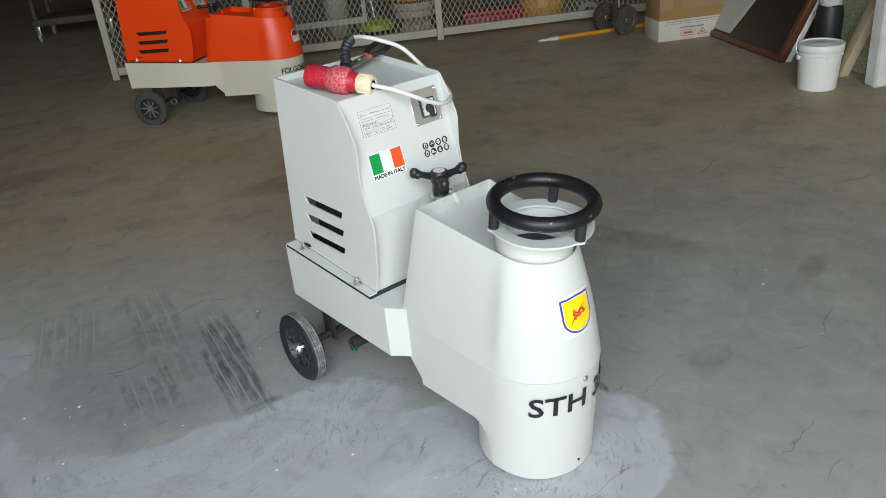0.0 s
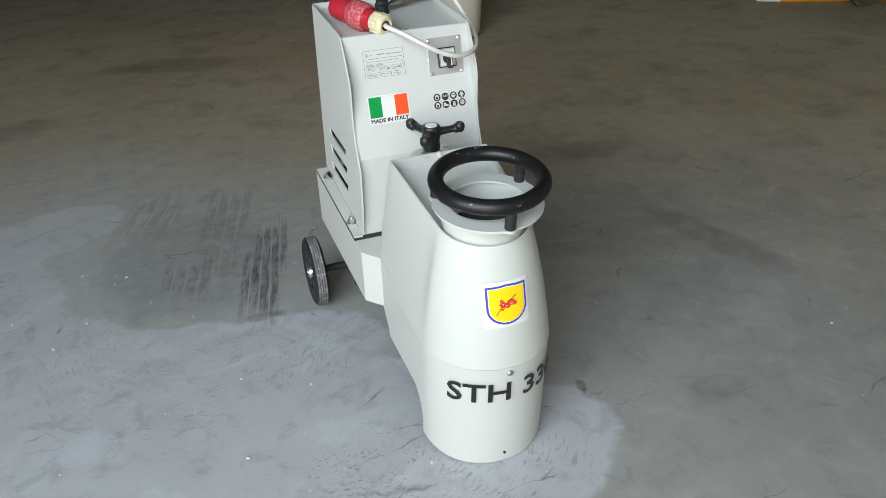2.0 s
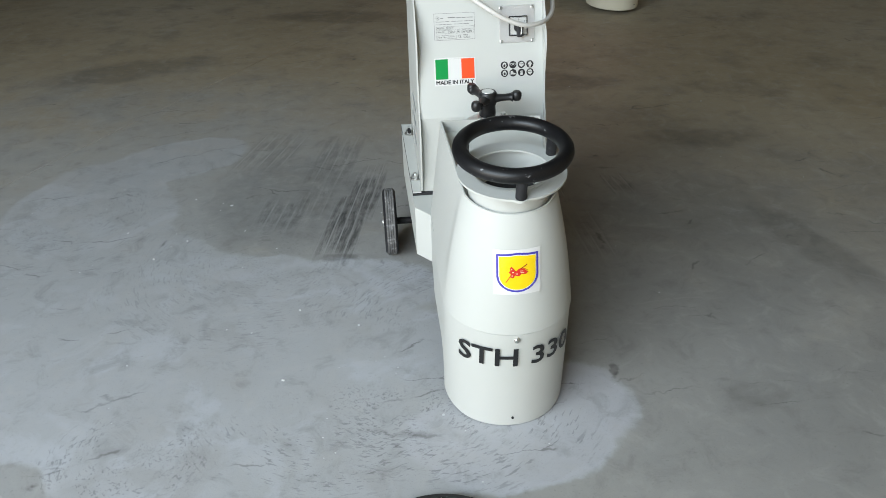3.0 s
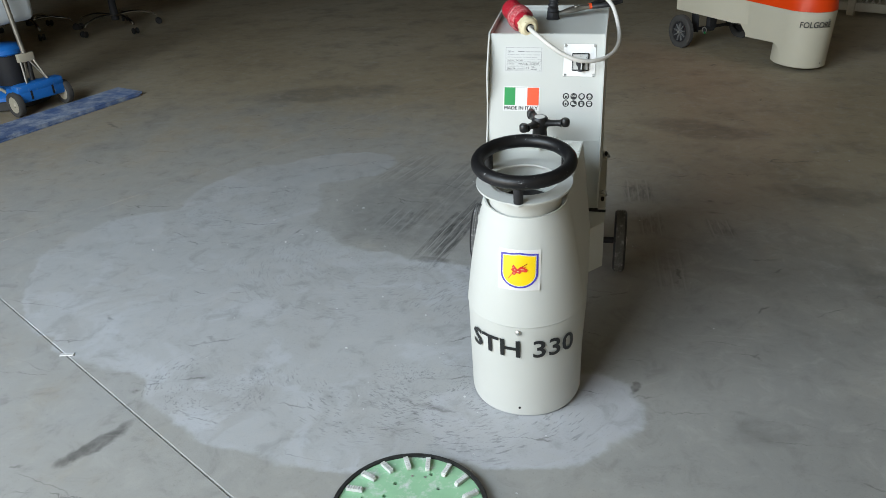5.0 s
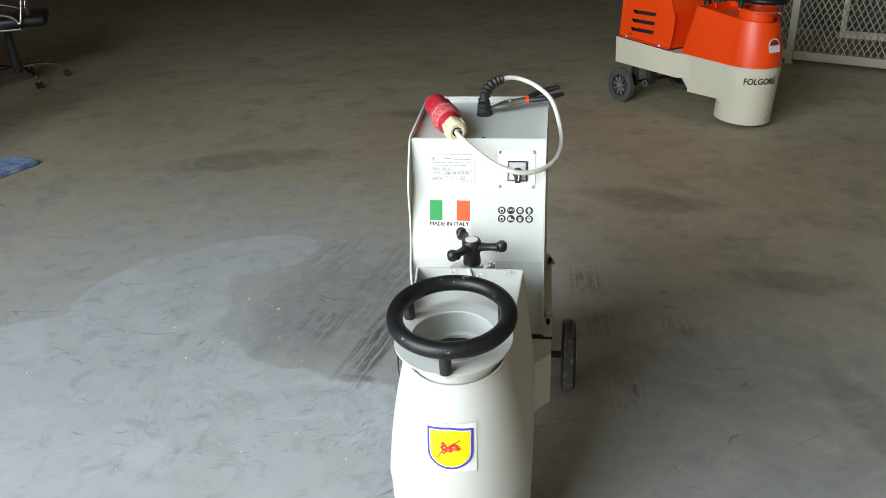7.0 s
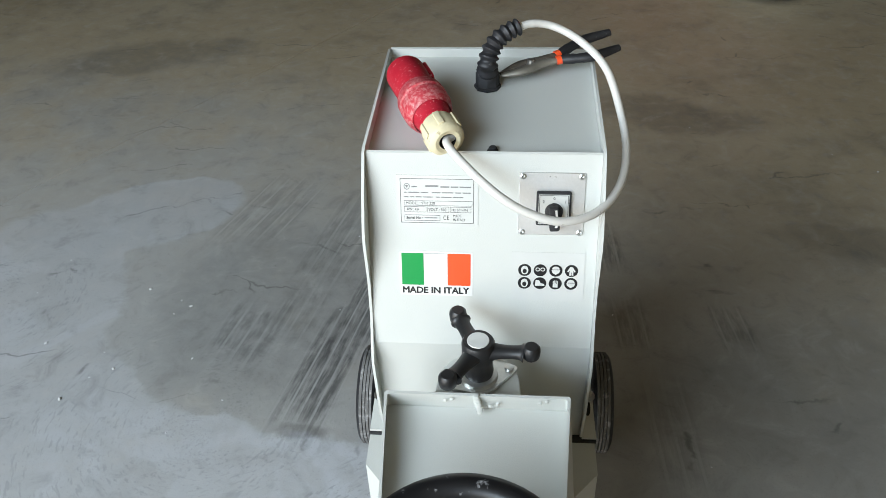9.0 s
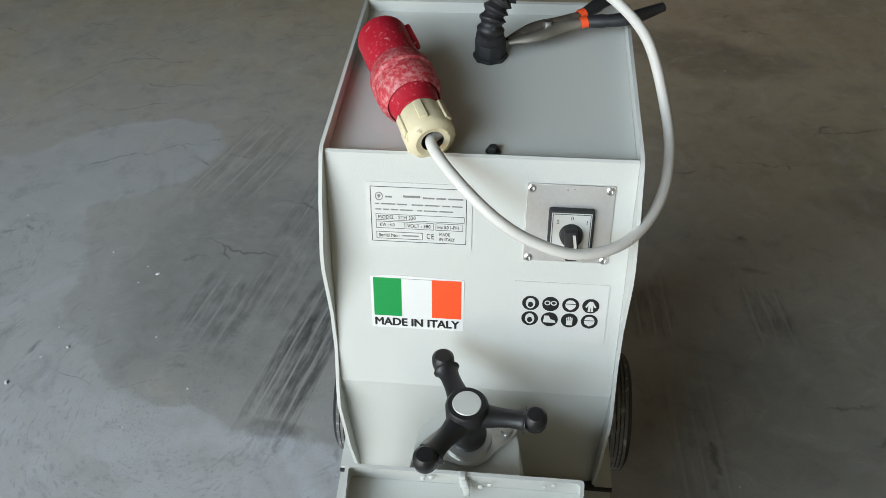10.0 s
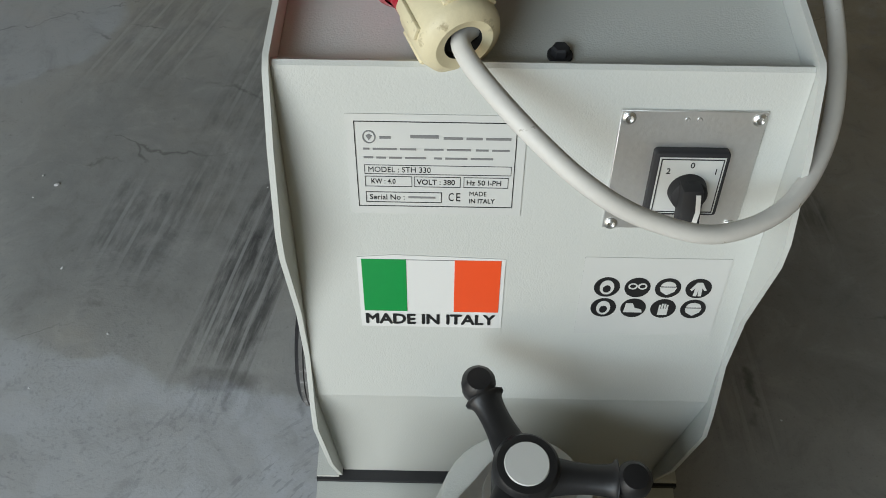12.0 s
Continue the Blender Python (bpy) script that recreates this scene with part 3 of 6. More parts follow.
# ---- the hall ----
U0, U1, V0, V1, TALL = -15.0, 3.35, -3.75, 18.0, 4.6
ground = part("ground", box(B(), -400, 400, -400, 400, -0.20, -0.03), M_GROUND, smooth=0)
tagged(ground, "pale concrete yard outside the open workshop door", "ground", kind="structure")
floor = thing("floor", "worn grey concrete workshop floor with pale dust and tyre prints", "floor", kind="structure")
JU, JV, GAP = -1.985, -1.204, 0.0017
part("floor_base", box(B(), U0 - 0.2, U1 + 0.2, V0 - 0.2, V1 + 0.2, -0.10, -0.004, m=HALL), M_JOINT, floor, smooth=0)
for u0, u1 in ((U0 - 0.2, JU - GAP), (JU + GAP, U1 + 0.2)):
    for v0, v1 in ((V0 - 0.2, JV - GAP), (JV + GAP, V1 + 0.2)):
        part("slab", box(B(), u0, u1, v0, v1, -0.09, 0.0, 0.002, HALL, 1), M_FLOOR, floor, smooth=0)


def wall(name, u0, u1, v0, v1, z0=0.0, z1=TALL):
    return tagged(part(name, box(B(), u0, u1, v0, v1, z0, z1, m=HALL), M_WALL, smooth=0), "brown painted plaster workshop wall, mostly out of view", "wall", kind="structure")


wall("wall_back", U0, U1, V1, V1 + 0.2)
wall("wall_left", U0 - 0.2, U0, V0, V1)
wall("wall_right", U1, U1 + 0.2, V0, V1)
# front wall is unseen; its left jamb is set to shade the far left
DU0, DU1, DH = -2.5, 1.9, 4.35
wall("wall_front_a", U0, DU0, V0 - 0.2, V0)
wall("wall_front_b", DU1, U1, V0 - 0.2, V0)
wall("wall_front_c", DU0, DU1, V0 - 0.2, V0, DH, TALL)
# never in view; added to close the hall off from the sky
tagged(part("ceiling", box(B(), U0 - 0.2, U1 + 0.2, V0 - 0.2, V1 + 0.2, TALL, TALL + 0.15, m=HALL), M_CEIL, smooth=0), "unseen dark sheet ceiling closing the workshop from the sky", "ceiling", kind="structure")


# ---- the grinding machines ----
FACE_DY, FACE_TOP, FACE_LOW = -0.075, 0.88, 0.59
FUP = Vector((0, -FACE_DY, FACE_TOP - FACE_LOW)).normalized()
FN = Vector((1, 0, 0)).cross(FUP)
FACE = Matrix(((1, FUP.x, FN.x, 0), (0, FUP.y, FN.y, 0), (0, FUP.z, FN.z, FACE_TOP), (0, 0, 0, 1)))


def on_face(x, z, h=0.0):
    """A pose on the control face at that x and height, h proud of it."""
    return FACE @ Matrix.Translation((x, (z - FACE_TOP) / FUP.z, h))


def chassis_top(y):
    return 0.369 + 0.085 * y


def seam(y):
    return 0.330 + 0.05 * y


def skirt_low(y):
    if y > -0.200:
        return 0.155 + 1.2 * (y + 0.200)
    if y > -0.391:
        return 0.135
    if y > -0.463:
        return 0.019 + 0.116 * math.sqrt(max(0.0, 1 - ((-0.391 - y) / 0.072) ** 2))
    return max(0.002, 0.019 - 0.2 * (-0.463 - y))


NOSE_R = 0.150


def nose_axis(z):
    return -0.458 - 0.1 * z


def nose_point(angle, z, proud=0.0):
    """On the lower nose; angle 0 is straight ahead, in radians, to the machine's -x for negative ones."""
    r = NOSE_R + proud
    return Vector((r * math.sin(angle), nose_axis(z) - r * math.cos(angle), z))


def cone_point(x, z, proud=0.0):
    """On the front of the upper shell."""
    t = (z - 0.300) / (0.577 - 0.300)
    R, cy = 0.152 + (0.104 - 0.152) * t + proud + 0.006 * math.sin(math.pi * min(1, max(0, t))), -0.487
    a = x / R
    return Vector((R * math.sin(a), cy - R * math.cos(a), z))


def wrap(bm, to, step=0.008):
    """Bends flat work (x across, y up, z proud) by the function to."""
    xs = [v.co.x for v in bm.verts]
    x = min(xs) + step
    while x < max(xs):
        bmesh.ops.bisect_plane(bm, geom=bm.verts[:] + bm.edges[:] + bm.faces[:], plane_co=(x, 0, 0), plane_no=(1, 0, 0))
        x += step
    for v in bm.verts:
        v.co = to(v.co.x, v.co.y, v.co.z)
    return bm


def road_wheel(parent, x, y, z, R, tread):
    s = -1 if x < 0 else 1
    m = Matrix.Translation((x, y, z)) @ Matrix.Rotation(radians(90 * s), 4, "Y")
    w = new("wheel")
    w.parent = parent
    w.empty_display_size = 0.05
    h = 0.021
    prof = [(R * 0.62, -h * 0.8), (R * 0.90, -h), (R * 0.985, -h * 0.66)]
    for k in range(4):
        c = -h * 0.50 + k * h * 0.333
        prof += [(R, c - h * 0.125), (R, c + h * 0.125), (R * 0.955, c + h * 0.14), (R * 0.955, c + h * 0.20)] if k < 3 else [(R, c - h * 0.125), (R, c + h * 0.125)]
    prof += [(R * 0.985, h * 0.66), (R * 0.90, h), (R * 0.62, h * 0.8)]
    part("tread", lathe(B(), prof[2:-2], m, 48), tread, w)
    side = lathe(B(), [(R * 0.62, h * 0.75), (R * 0.90, h), (R * 0.955, h * 0.84), (R * 0.987, h * 0.66)], m, 48)
    lathe(side, [(R * 0.62, -h * 0.75), (R * 0.90, -h), (R * 0.955, -h * 0.84), (R * 0.987, -h * 0.66)], m, 48)
    part("tyre_wall", side, M_RUBBER if tread is M_TREAD else M_GREY_TYRE, w)
    rim = lathe(B(), [(0.012, 0.004), (R * 0.50, 0.006), (R * 0.56, h * 0.85), (R * 0.64, h * 0.85), (R * 0.64, -h * 0.85), (R * 0.56, -h * 0.85), (R * 0.5, -0.006), (0.012, -0.004)], m, 40)
    part("rim", rim, M_RIM, w)
    for k in range(9):
        spoke = box(B(), R * 0.16, R * 0.56, -0.0032, 0.0032, 0.0, h * 0.75, 0.001, m @ Matrix.Rotation(2 * math.pi * k / 9, 4, "Z"), 1)
        part("spoke", spoke, M_RIM if tread is M_TREAD else M_RIM_DUSTY, w)
    part("hub", lathe(B(), [(0.008, h * 1.15), (0.015, h * 1.15), (0.019, h * 0.9), (0.020, -h * 0.9), (0.008, -h)], m, 24), M_STEEL if tread is M_TREAD else M_RIM_DUSTY, w)
    part("axle_end", lathe(B(), [(0, h * 1.25), (0.007, h * 1.22), (0.0085, h), (0.0085, 0)], m, 16), M_STEEL, w)
    return w


def bolt(parent, x, y, z, m=None):
    o = (m or Matrix()) @ Matrix.Translation((x, y, z)) @ Matrix.Scale(1.2, 4)
    bm = lathe(B(), [(0, 0.0), (0.012, 0.0), (0.012, 0.002), (0, 0.002)], o, 20)
    lathe(bm, [(0, 0.002), (0.008, 0.002), (0.008, 0.0095), (0.0065, 0.011), (0.0, 0.011)], o, 6)
    rod(bm, o @ Vector((0, 0, 0.009)), o @ Vector((0, 0, 0.016)), 0.004, n=10)
    return part("bolt", bm, M_STEEL, parent, "zinc-plated bolt")


def grinder(root, upper, lower, tread, marked, lift=0.0, cw=0.189, hub=(-0.254, 0.240, 0.256, 0.1085, 0.108), shell_low=0.1520, shell_back=0.123, shell_front=0.104):
    # chassis
    def skew(y):
        return -0.022 * (y + 0.066)

    plan = [(-cw + skew(0.352), 0.352), (-cw, -0.125), (-0.1505, -0.168), (-0.1495, -0.255), (0.1495, -0.255), (0.1505, -0.168), (cw, -0.125), (cw + skew(0.352), 0.352)]
    bm = solid_between(B(), [(x, y, (0.217 + 0.045 * y) if y > -0.25 else 0.205) for x, y in plan], [(x, y, chassis_top(y)) for x, y in plan])
    part("chassis", soften(bm, 0.006, seg=3), lower, root)

    # lower nose: one sheet bent round the front
    n = 40
    cols = []
    side_ys = [-0.160, -0.180, -0.1995, -0.2005, -0.25, -0.32, -0.3905, -0.400, -0.410, -0.420, -0.430, -0.438, -0.445, -0.450, -0.4535, -0.4555]
    for y in side_ys:
        cols.append(("s", -1, y))
    for i in range(n + 1):
        cols.append(("f", -math.pi / 2 + math.pi * i / n, 0))
    for y in reversed(side_ys):
        cols.append(("s", 1, y))
    bm = B()
    grid = []
    for kind, a, y in cols:
        col = []
        for k in range(7):
            t = k / 6
            if kind == "s":
                z0, z1 = skirt_low(y), seam(y) + lift
                z = z0 + (z1 - z0) * t
                yy = min(y, y) - 0.1 * max(0.0, z - 0.02) * max(0.0, min(1, (-y - 0.19) / 0.27))
                p = Vector((a * NOSE_R, yy, z))
            else:
                yf = nose_axis(0.3) - NOSE_R * math.cos(a)
                z0, z1 = max(0.002, 0.019 * (1 - math.cos(a)) * 0 + 0.016 * abs(math.sin(a)) ** 6 + 0.003), seam(yf) + lift
                z = z0 + (z1 - z0) * t
                p = nose_point(a, z)
            col.append(bm.verts.new(p))
        grid.append(col)
    for a, b in zip(grid, grid[1:]):
        for k in range(6):
            bm.faces.new((a[k], b[k], b[k + 1], a[k + 1]))
    bmesh.ops.recalc_face_normals(bm, faces=bm.faces)
    bmesh.ops.solidify(bm, geom=bm.faces[:], thickness=0.004)
    part("nose_skirt", bm, lower, root)
    # inner guard seen through the cut-out of the skirt
    o = Matrix.Translation((0, -0.457, 0)) @ Matrix.Rotation(radians(5.7), 4, "X")
    part("inner_guard", lathe(B(), [(0.139, 0.012), (0.143, 0.012), (0.143, 0.22), (0.0, 0.22), (0.0, 0.216), (0.139, 0.216)], o, 48), lower, root)
    rv = lathe(B(), [(0, 0.004), (0.004, 0.0035), (0.007, 0.001), (0.007, -0.002)], frame_z(nose_point(0.0, 0.284, 0.003), nose_point(0.0, 0.284, 0.05))[0], 20)
    part("rivet", rv, M_STEEL, root)
    part("drain_hole", lathe(B(), [(0, 0.003), (0.003, 0.003), (0.003, 0.0)], frame_z(nose_point(0.0, 0.03), nose_point(0.0, 0.03, 0.05))[0], 12), M_DARK, root)

    # upper shell
    low, top = [], []
    cs, ns = 8, 28

    def outline(xb, yb, xs, yc, R, inset=0.0):
        pts = []
        rc = 0.004
        xb, yb, xs, R = xb - inset, yb - inset, xs - inset, R - inset
        for i in range(5):
            a = math.pi / 2 + (math.pi / 2) * i / 4
            pts.append((-xb + rc + rc * math.cos(a), yb - rc + rc * math.sin(a)))
        for i in range(1, cs):
            t = i / cs
            pts.append((-xb + (xb - xs) * t, (yb - rc) + (yc - yb + rc) * t))
        for i in range(ns + 1):
            a = -math.pi / 2 + math.pi * i / ns
            pts.append((R * math.sin(a), yc - R * math.cos(a)))
        for i in range(cs - 1, 0, -1):
            t = i / cs
            pts.append((xb - (xb - xs) * t, (yb - rc) + (yc - yb + rc) * t))
        for i in range(4, -1, -1):
            a = math.pi / 2 + (math.pi / 2) * i / 4
            pts.append((xb - rc - rc * math.cos(a), yb - rc + rc * math.sin(a)))
        return pts

    def rim_z(y):
        return 0.642 + (y + 0.22) * (0.065 / 0.368)

    def shell_ring(t, inset=0.0):
        a = outline(shell_low, -0.143, shell_low, -0.487, shell_low, inset)
        b = outline(shell_back, -0.220, shell_front, -0.487, shell_front, inset)
        out = []
        for (x0, y0), (x1, y1) in zip(a, b):
            z0, z1 = seam(y0) + lift + 0.0016, rim_z(y1)
            puff = 0.006 * math.sin(math.pi * t) * (1 if y0 < -0.487 else 0)
            d = Vector((x0, y0 + 0.487, 0)).normalized() * puff
            out.append(Vector((x0 + (x1 - x0) * t, y0 + (y1 - y0) * t, z0 + (z1 - z0) * t)) + d)
        return out

    bm = B()
    rings = [[bm.verts.new(p) for p in shell_ring(t / 10)] for t in range(11)]
    rings += [[bm.verts.new(p) for p in shell_ring(t, 0.004)] for t in (1.0, 0.8)]
    m_ = len(rings[0])
    for a, b in zip(rings, rings[1:]):
        for i in range(m_):
            j = (i + 1) % m_
            bm.faces.new((a[i], a[j], b[j], b[i]))
    shell = part("front_shell", bm, upper, root, smooth=50)
    bm = B()
    pl = shell_ring(0.90, 0.0042)
    vs = [bm.verts.new(p - Vector((0, 0, 0.0))) for p in pl]
    bm.faces.new(vs)
    part("shell_top", bm, upper, shell, smooth=0)
    # weld bead on the back rim
    for i in range(4):
        part("weld_bead", box(B(), -0.004 + 0.0015 * i, 0.003 + 0.0015 * i, -0.2285 - 0.0015 * i, -0.2205, 0.630 - 0.005 * i, 0.6445 - 0.005 * i, 0.0015), upper, shell)
    for x, z in ((-0.042, 0.633), (-0.033, 0.636), (0.028, 0.630), (0.083, 0.634), (0.092, 0.637), (0.018, 0.625)):
        part("weld_bead", lathe(B(), [(0, 0.0014), (0.0022, 0.001), (0.0032, 0)], frame_z((x, -0.2265, z), (x, -0.30, z))[0], 8), upper, shell)

    # neck, flange, hand wheel on rubber posts
    tilt = Vector((0, -0.1, 1)).normalized()
    nb = Vector((0, -0.489, 0.545))
    m, _ = frame_z(nb, nb + tilt)
    part("neck", lathe(B(), [(0.090, 0.0), (0.090, 0.096), (0.082, 0.096), (0.080, 0.084), (0.0795, 0.040), (0.074, 0.034), (0.070, 0.034), (0.070, 0.0)], m, 56), upper, root)
    # dark disc stands in for the dark inside of the neck
    part("motor_top", lathe(B(), [(0.0705, 0.029), (0.060, 0.031), (0.0, 0.032)], m, 40), M_GASKET, root, "dark hollow under the hand wheel")
    fc = Vector((0, -0.519, 0.641))
    m, _ = frame_z(fc, fc + tilt)
    ear = []
    for i in range(120):
        a = 2 * math.pi * i / 120
        bump_ = max(0.0, 1 - min(abs((a - b + math.pi) % (2 * math.pi) - math.pi) for b in (radians(-90), radians(30), radians(150))) / 0.16)
        r = 0.1165 + 0.008 * (bump_ * bump_ * (3 - 2 * bump_))
        ear.append((r * math.cos(a), r * math.sin(a)))
    bm = plate(B(), ear, [oval(0, 0, 0.083, 0.083, 48)], m, 0.005)
    part("flange", bm, upper, root)
    wc = Vector((0, -0.528, 0.699))
    part("hand_wheel", ring(B(), wc, tilt, 0.110, 0.0165, 64, 16), M_WHEEL_GRIP, root, "glossy black rubber hand wheel")
    for a in (-90, 30, 150):
        d = Vector((math.cos(radians(a)), math.sin(radians(a)), 0)) * 0.110
        d.z = 0.1 * d.y
        post = part("rubber_post", rod(B(), fc + d + tilt * 0.004, wc + d, 0.0115, n=20, bevel=0.002), M_RUBBER, root)
        part("post_screw", rod(B(), fc + d - tilt * 0.006, fc + d + tilt * 0.002, 0.005, n=6), M_STEEL, post)

    # motor housing: two side sheets, control face, top tray, back
    outl = [(-0.064, chassis_top(-0.064) + 0.011), (-0.082, 0.452), (-0.093, 0.560), (-0.086, 0.585), (-0.066, 0.635), (-0.0585, 0.690), (-0.062, 0.765), (-0.058, 0.785), (-0.032, 0.838), (-0.006, 0.878), (0.002, 0.884), (0.290, 0.904), (0.298, 0.900), (0.345, chassis_top(0.345) + 0.012)]
    slots = []
    for k in range(3):
        z = 0.576 - 0.0550 * k
        y = 0.007 * k
        slots.append([(0.242 + y, z), (0.226 + y, z - 0.022), (0.066 + y, z - 0.024), (0.058 + y, z - 0.022), (0.053 + y, z - 0.014), (0.048 + y, z - 0.002)])
    YZ = Matrix(((0, 0, 1, 0), (1, 0, 0, 0), (0, 1, 0, 0), (0, 0, 0, 1)))
    for s in (-1, 1):
        sp = part("side_panel", plate(B(), outl, slots, Matrix.Translation((0.1625 if s > 0 else -0.1665, 0, 0)) @ YZ, 0.004), upper, root)
        fl = B()
        x0, x1 = (-cw - 0.001, -0.1665) if s < 0 else (0.1665, cw + 0.001)
        e0, e1 = (skew(0.34), 0.0) if s < 0 else (0.0, skew(0.34))
        solid_between(fl, [(x0, -0.064, chassis_top(-0.064) + 0.006), (x1, -0.064, chassis_top(-0.064) + 0.006), (x1 + e1, 0.340, chassis_top(0.34) + 0.006), (x0 + e0, 0.340, chassis_top(0.34) + 0.006)],
                      [(x0, -0.064, chassis_top(-0.064) + 0.010), (x1, -0.064, chassis_top(-0.064) + 0.010), (x1 + e1, 0.340, chassis_top(0.34) + 0.010), (x0 + e0, 0.340, chassis_top(0.34) + 0.010)])
        part("foot_flange", soften(fl, 0.0012), upper, sp)
        for y in ((0.008, 0.276) if s < 0 else (0.022, 0.292)):
            bolt(sp, s * min(0.1785, cw - 0.004), y, chassis_top(y) + 0.010)
            z = chassis_top(y - 0.03) + 0.0103
            part("slot_hole", plate(B(), oval(s * min(0.1785, cw - 0.004), y - 0.024, 0.0055, 0.018, 20), [], Matrix.Translation((0, 0, z)) @ Matrix.Rotation(0.085, 4, "X"), 0.0012), M_DARK, sp)
    g = B()
    solid_between(g, [(x, y, chassis_top(y) - 0.001) for x, y in ((-cw - 0.0015, -0.067), (cw + 0.0015, -0.067), (cw + 0.0015 + skew(0.342), 0.342), (-cw - 0.0015 + skew(0.342), 0.342))],
                  [(x, y, chassis_top(y) + 0.0055) for x, y in ((-cw - 0.0015, -0.067), (cw + 0.0015, -0.067), (cw + 0.0015 + skew(0.342), 0.342), (-cw - 0.0015 + skew(0.342), 0.342))])
    part("gasket", g, M_GASKET, root, "black rubber gasket strip")
    prof = [(-0.056, chassis_top(-0.056) + 0.006), (-0.0752, 0.590), (-0.002, 0.872), (0.000, 0.878), (0.003, 0.880), (0.007, 0.878), (0.009, 0.862), (0.003, 0.860), (-0.069, 0.590), (-0.050, chassis_top(-0.05) + 0.006)]
    bm = solid_between(B(), [(-0.1622, y, z) for y, z in prof], [(0.1622, y, z) for y, z in prof])
    face = part("control_face", bm, upper, root, smooth=5)
    bm = solid_between(B(), [(x, y, z) for x, y, z in ((-0.1622, 0.004, 0.862), (0.1622, 0.004, 0.862), (0.1622, 0.294, 0.884), (-0.1622, 0.294, 0.884))],
                       [(x, y, z) for x, y, z in ((-0.1622, 0.004, 0.866), (0.1622, 0.004, 0.866), (0.1622, 0.294, 0.888), (-0.1622, 0.294, 0.888))])
    part("top_plate", bm, upper, root, smooth=0)
    prof = [(0.292, 0.903), (0.297, 0.904), (0.345, 0.42), (0.340, 0.42)]
    part("back_panel", solid_between(B(), [(-0.1622, y, z) for y, z in prof], [(0.1622, y, z) for y, z in prof]), upper, root, smooth=25)
    # dark box added inside so the vent slots show dark
    part("motor", box(B(), -0.125, 0.125, 0.01, 0.275, 0.39, 0.72, 0.02), M_GASKET, root, "added dark box behind the vent slots")
    nut = lathe(B(), [(0, 0.0), (0.008, 0.0), (0.008, 0.002), (0, 0.002)], Matrix.Translation((0.013, 0.024, 0.8675)), 18)
    lathe(nut, [(0, 0.002), (0.0058, 0.002), (0.0058, 0.007), (0.0046, 0.008), (0, 0.0075)], Matrix.Translation((0.013, 0.024, 0.8675)), 6)
    part("black_nut", nut, M_GASKET, root)

    # feed column with bearing flange and three-armed knob
    lo = [(-0.085, -0.205), (0.085, -0.205), (0.080, -0.088), (-0.080, -0.088)]
    up = [(-0.062, -0.222), (0.062, -0.222), (0.052, -0.118), (-0.052, -0.118)]
    bm = solid_between(B(), [(x, y, 0.375) for x, y in lo], [(x, y, 0.612 + 0.06 * (y + 0.17)) for x, y in up])
    es = [e for e in bm.edges if abs(e.verts[0].co.z - e.verts[1].co.z) > 0.1 and max(e.verts[0].co.y, e.verts[1].co.y) > -0.12]
    bmesh.ops.bevel(bm, geom=es, offset=0.048, segments=8, profile=0.5, affect="EDGES")
    part("feed_column", soften(bm, 0.003, 50), upper, root)
    kc = Vector((0, -0.168, 0.6170))
    kt = Vector((0, -0.06, 1)).normalized()
    m, _ = frame_z(kc, kc + kt)
    m = m @ Matrix.Rotation(radians(18), 4, "Z")
    lug = []
    for i in range(72):
        a = 2 * math.pi * i / 72
        c = abs(math.cos(a))
        lug.append((0.033 * math.cos(a) * (1 + 0.70 * c ** 6), 0.033 * math.sin(a) * (1 - 0.12 * c)))
    bearing = part("bearing_flange", plate(B(), lug, [], m, 0.005), M_STEEL, root, "zinc-plated bearing flange")
    part("bearing_boss", lathe(B(), [(0.027, 0.005), (0.026, 0.012), (0.021, 0.013), (0.0, 0.013)], m, 32), M_STEEL, bearing)
    for s in (-1, 1):
        part("flange_screw", lathe(B(), [(0.0, 0.010), (0.003, 0.0105), (0.006, 0.010), (0.0065, 0.005)], m @ Matrix.Translation((s * 0.0445, 0, 0)), 14), M_STEEL, bearing)
    k2 = Vector((0, -0.170, 0.672))
    m, _ = frame_z(kc + kt * 0.012, k2)
    stem = part("knob", lathe(B(), [(0.0, 0.0), (0.020, 0.0), (0.021, 0.006), (0.0205, 0.012), (0.0195, 0.027), (0.0225, 0.033), (0.0225, 0.058), (0.020, 0.062), (0.0175, 0.0625), (0.0, 0.0605)], m, 36), M_KNOB, root, "black three-armed plastic knob")
    hub_z = 0.047
    for ang in (116, -4, 239):
        d = Vector((math.cos(radians(ang)), math.sin(radians(ang)), 0))
        A = (m.translation + kt * hub_z)
        pts = [A + d * 0.012 - kt * 0.002, A + d * 0.035 - kt * 0.001, A + d * 0.055 + kt * 0.000, A + d * 0.061]
        bm = sweep(B(), glide(pts, 6), lambda s: 0.0150 - 0.0045 * math.sin(math.pi * min(1, s * 1.05)), 14, 0.8)
        c = A + d * 0.071 + kt * 0.003
        mm, _ = frame_z(c - kt * 0.013, c + kt)
        lathe(bm, [(0, 0.001), (0.009, 0.002), (0.0118, 0.006), (0.0125, 0.014), (0.0120, 0.020), (0.0085, 0.0240), (0, 0.0245)], mm, 20)
        part("knob_arm", bm, M_KNOB, stem)
    part("knob_cap", lathe(B(), [(0, 0.0635), (0.0145, 0.0632), (0.0155, 0.0618), (0.0155, 0.060)], m, 32), M_FILM, stem, "pale grey plastic cap")

    # wheels and axle
    for s in (-1, 1):
        road_wheel(root, hub[0] if s < 0 else hub[1], hub[2], hub[3], hub[4], tread)
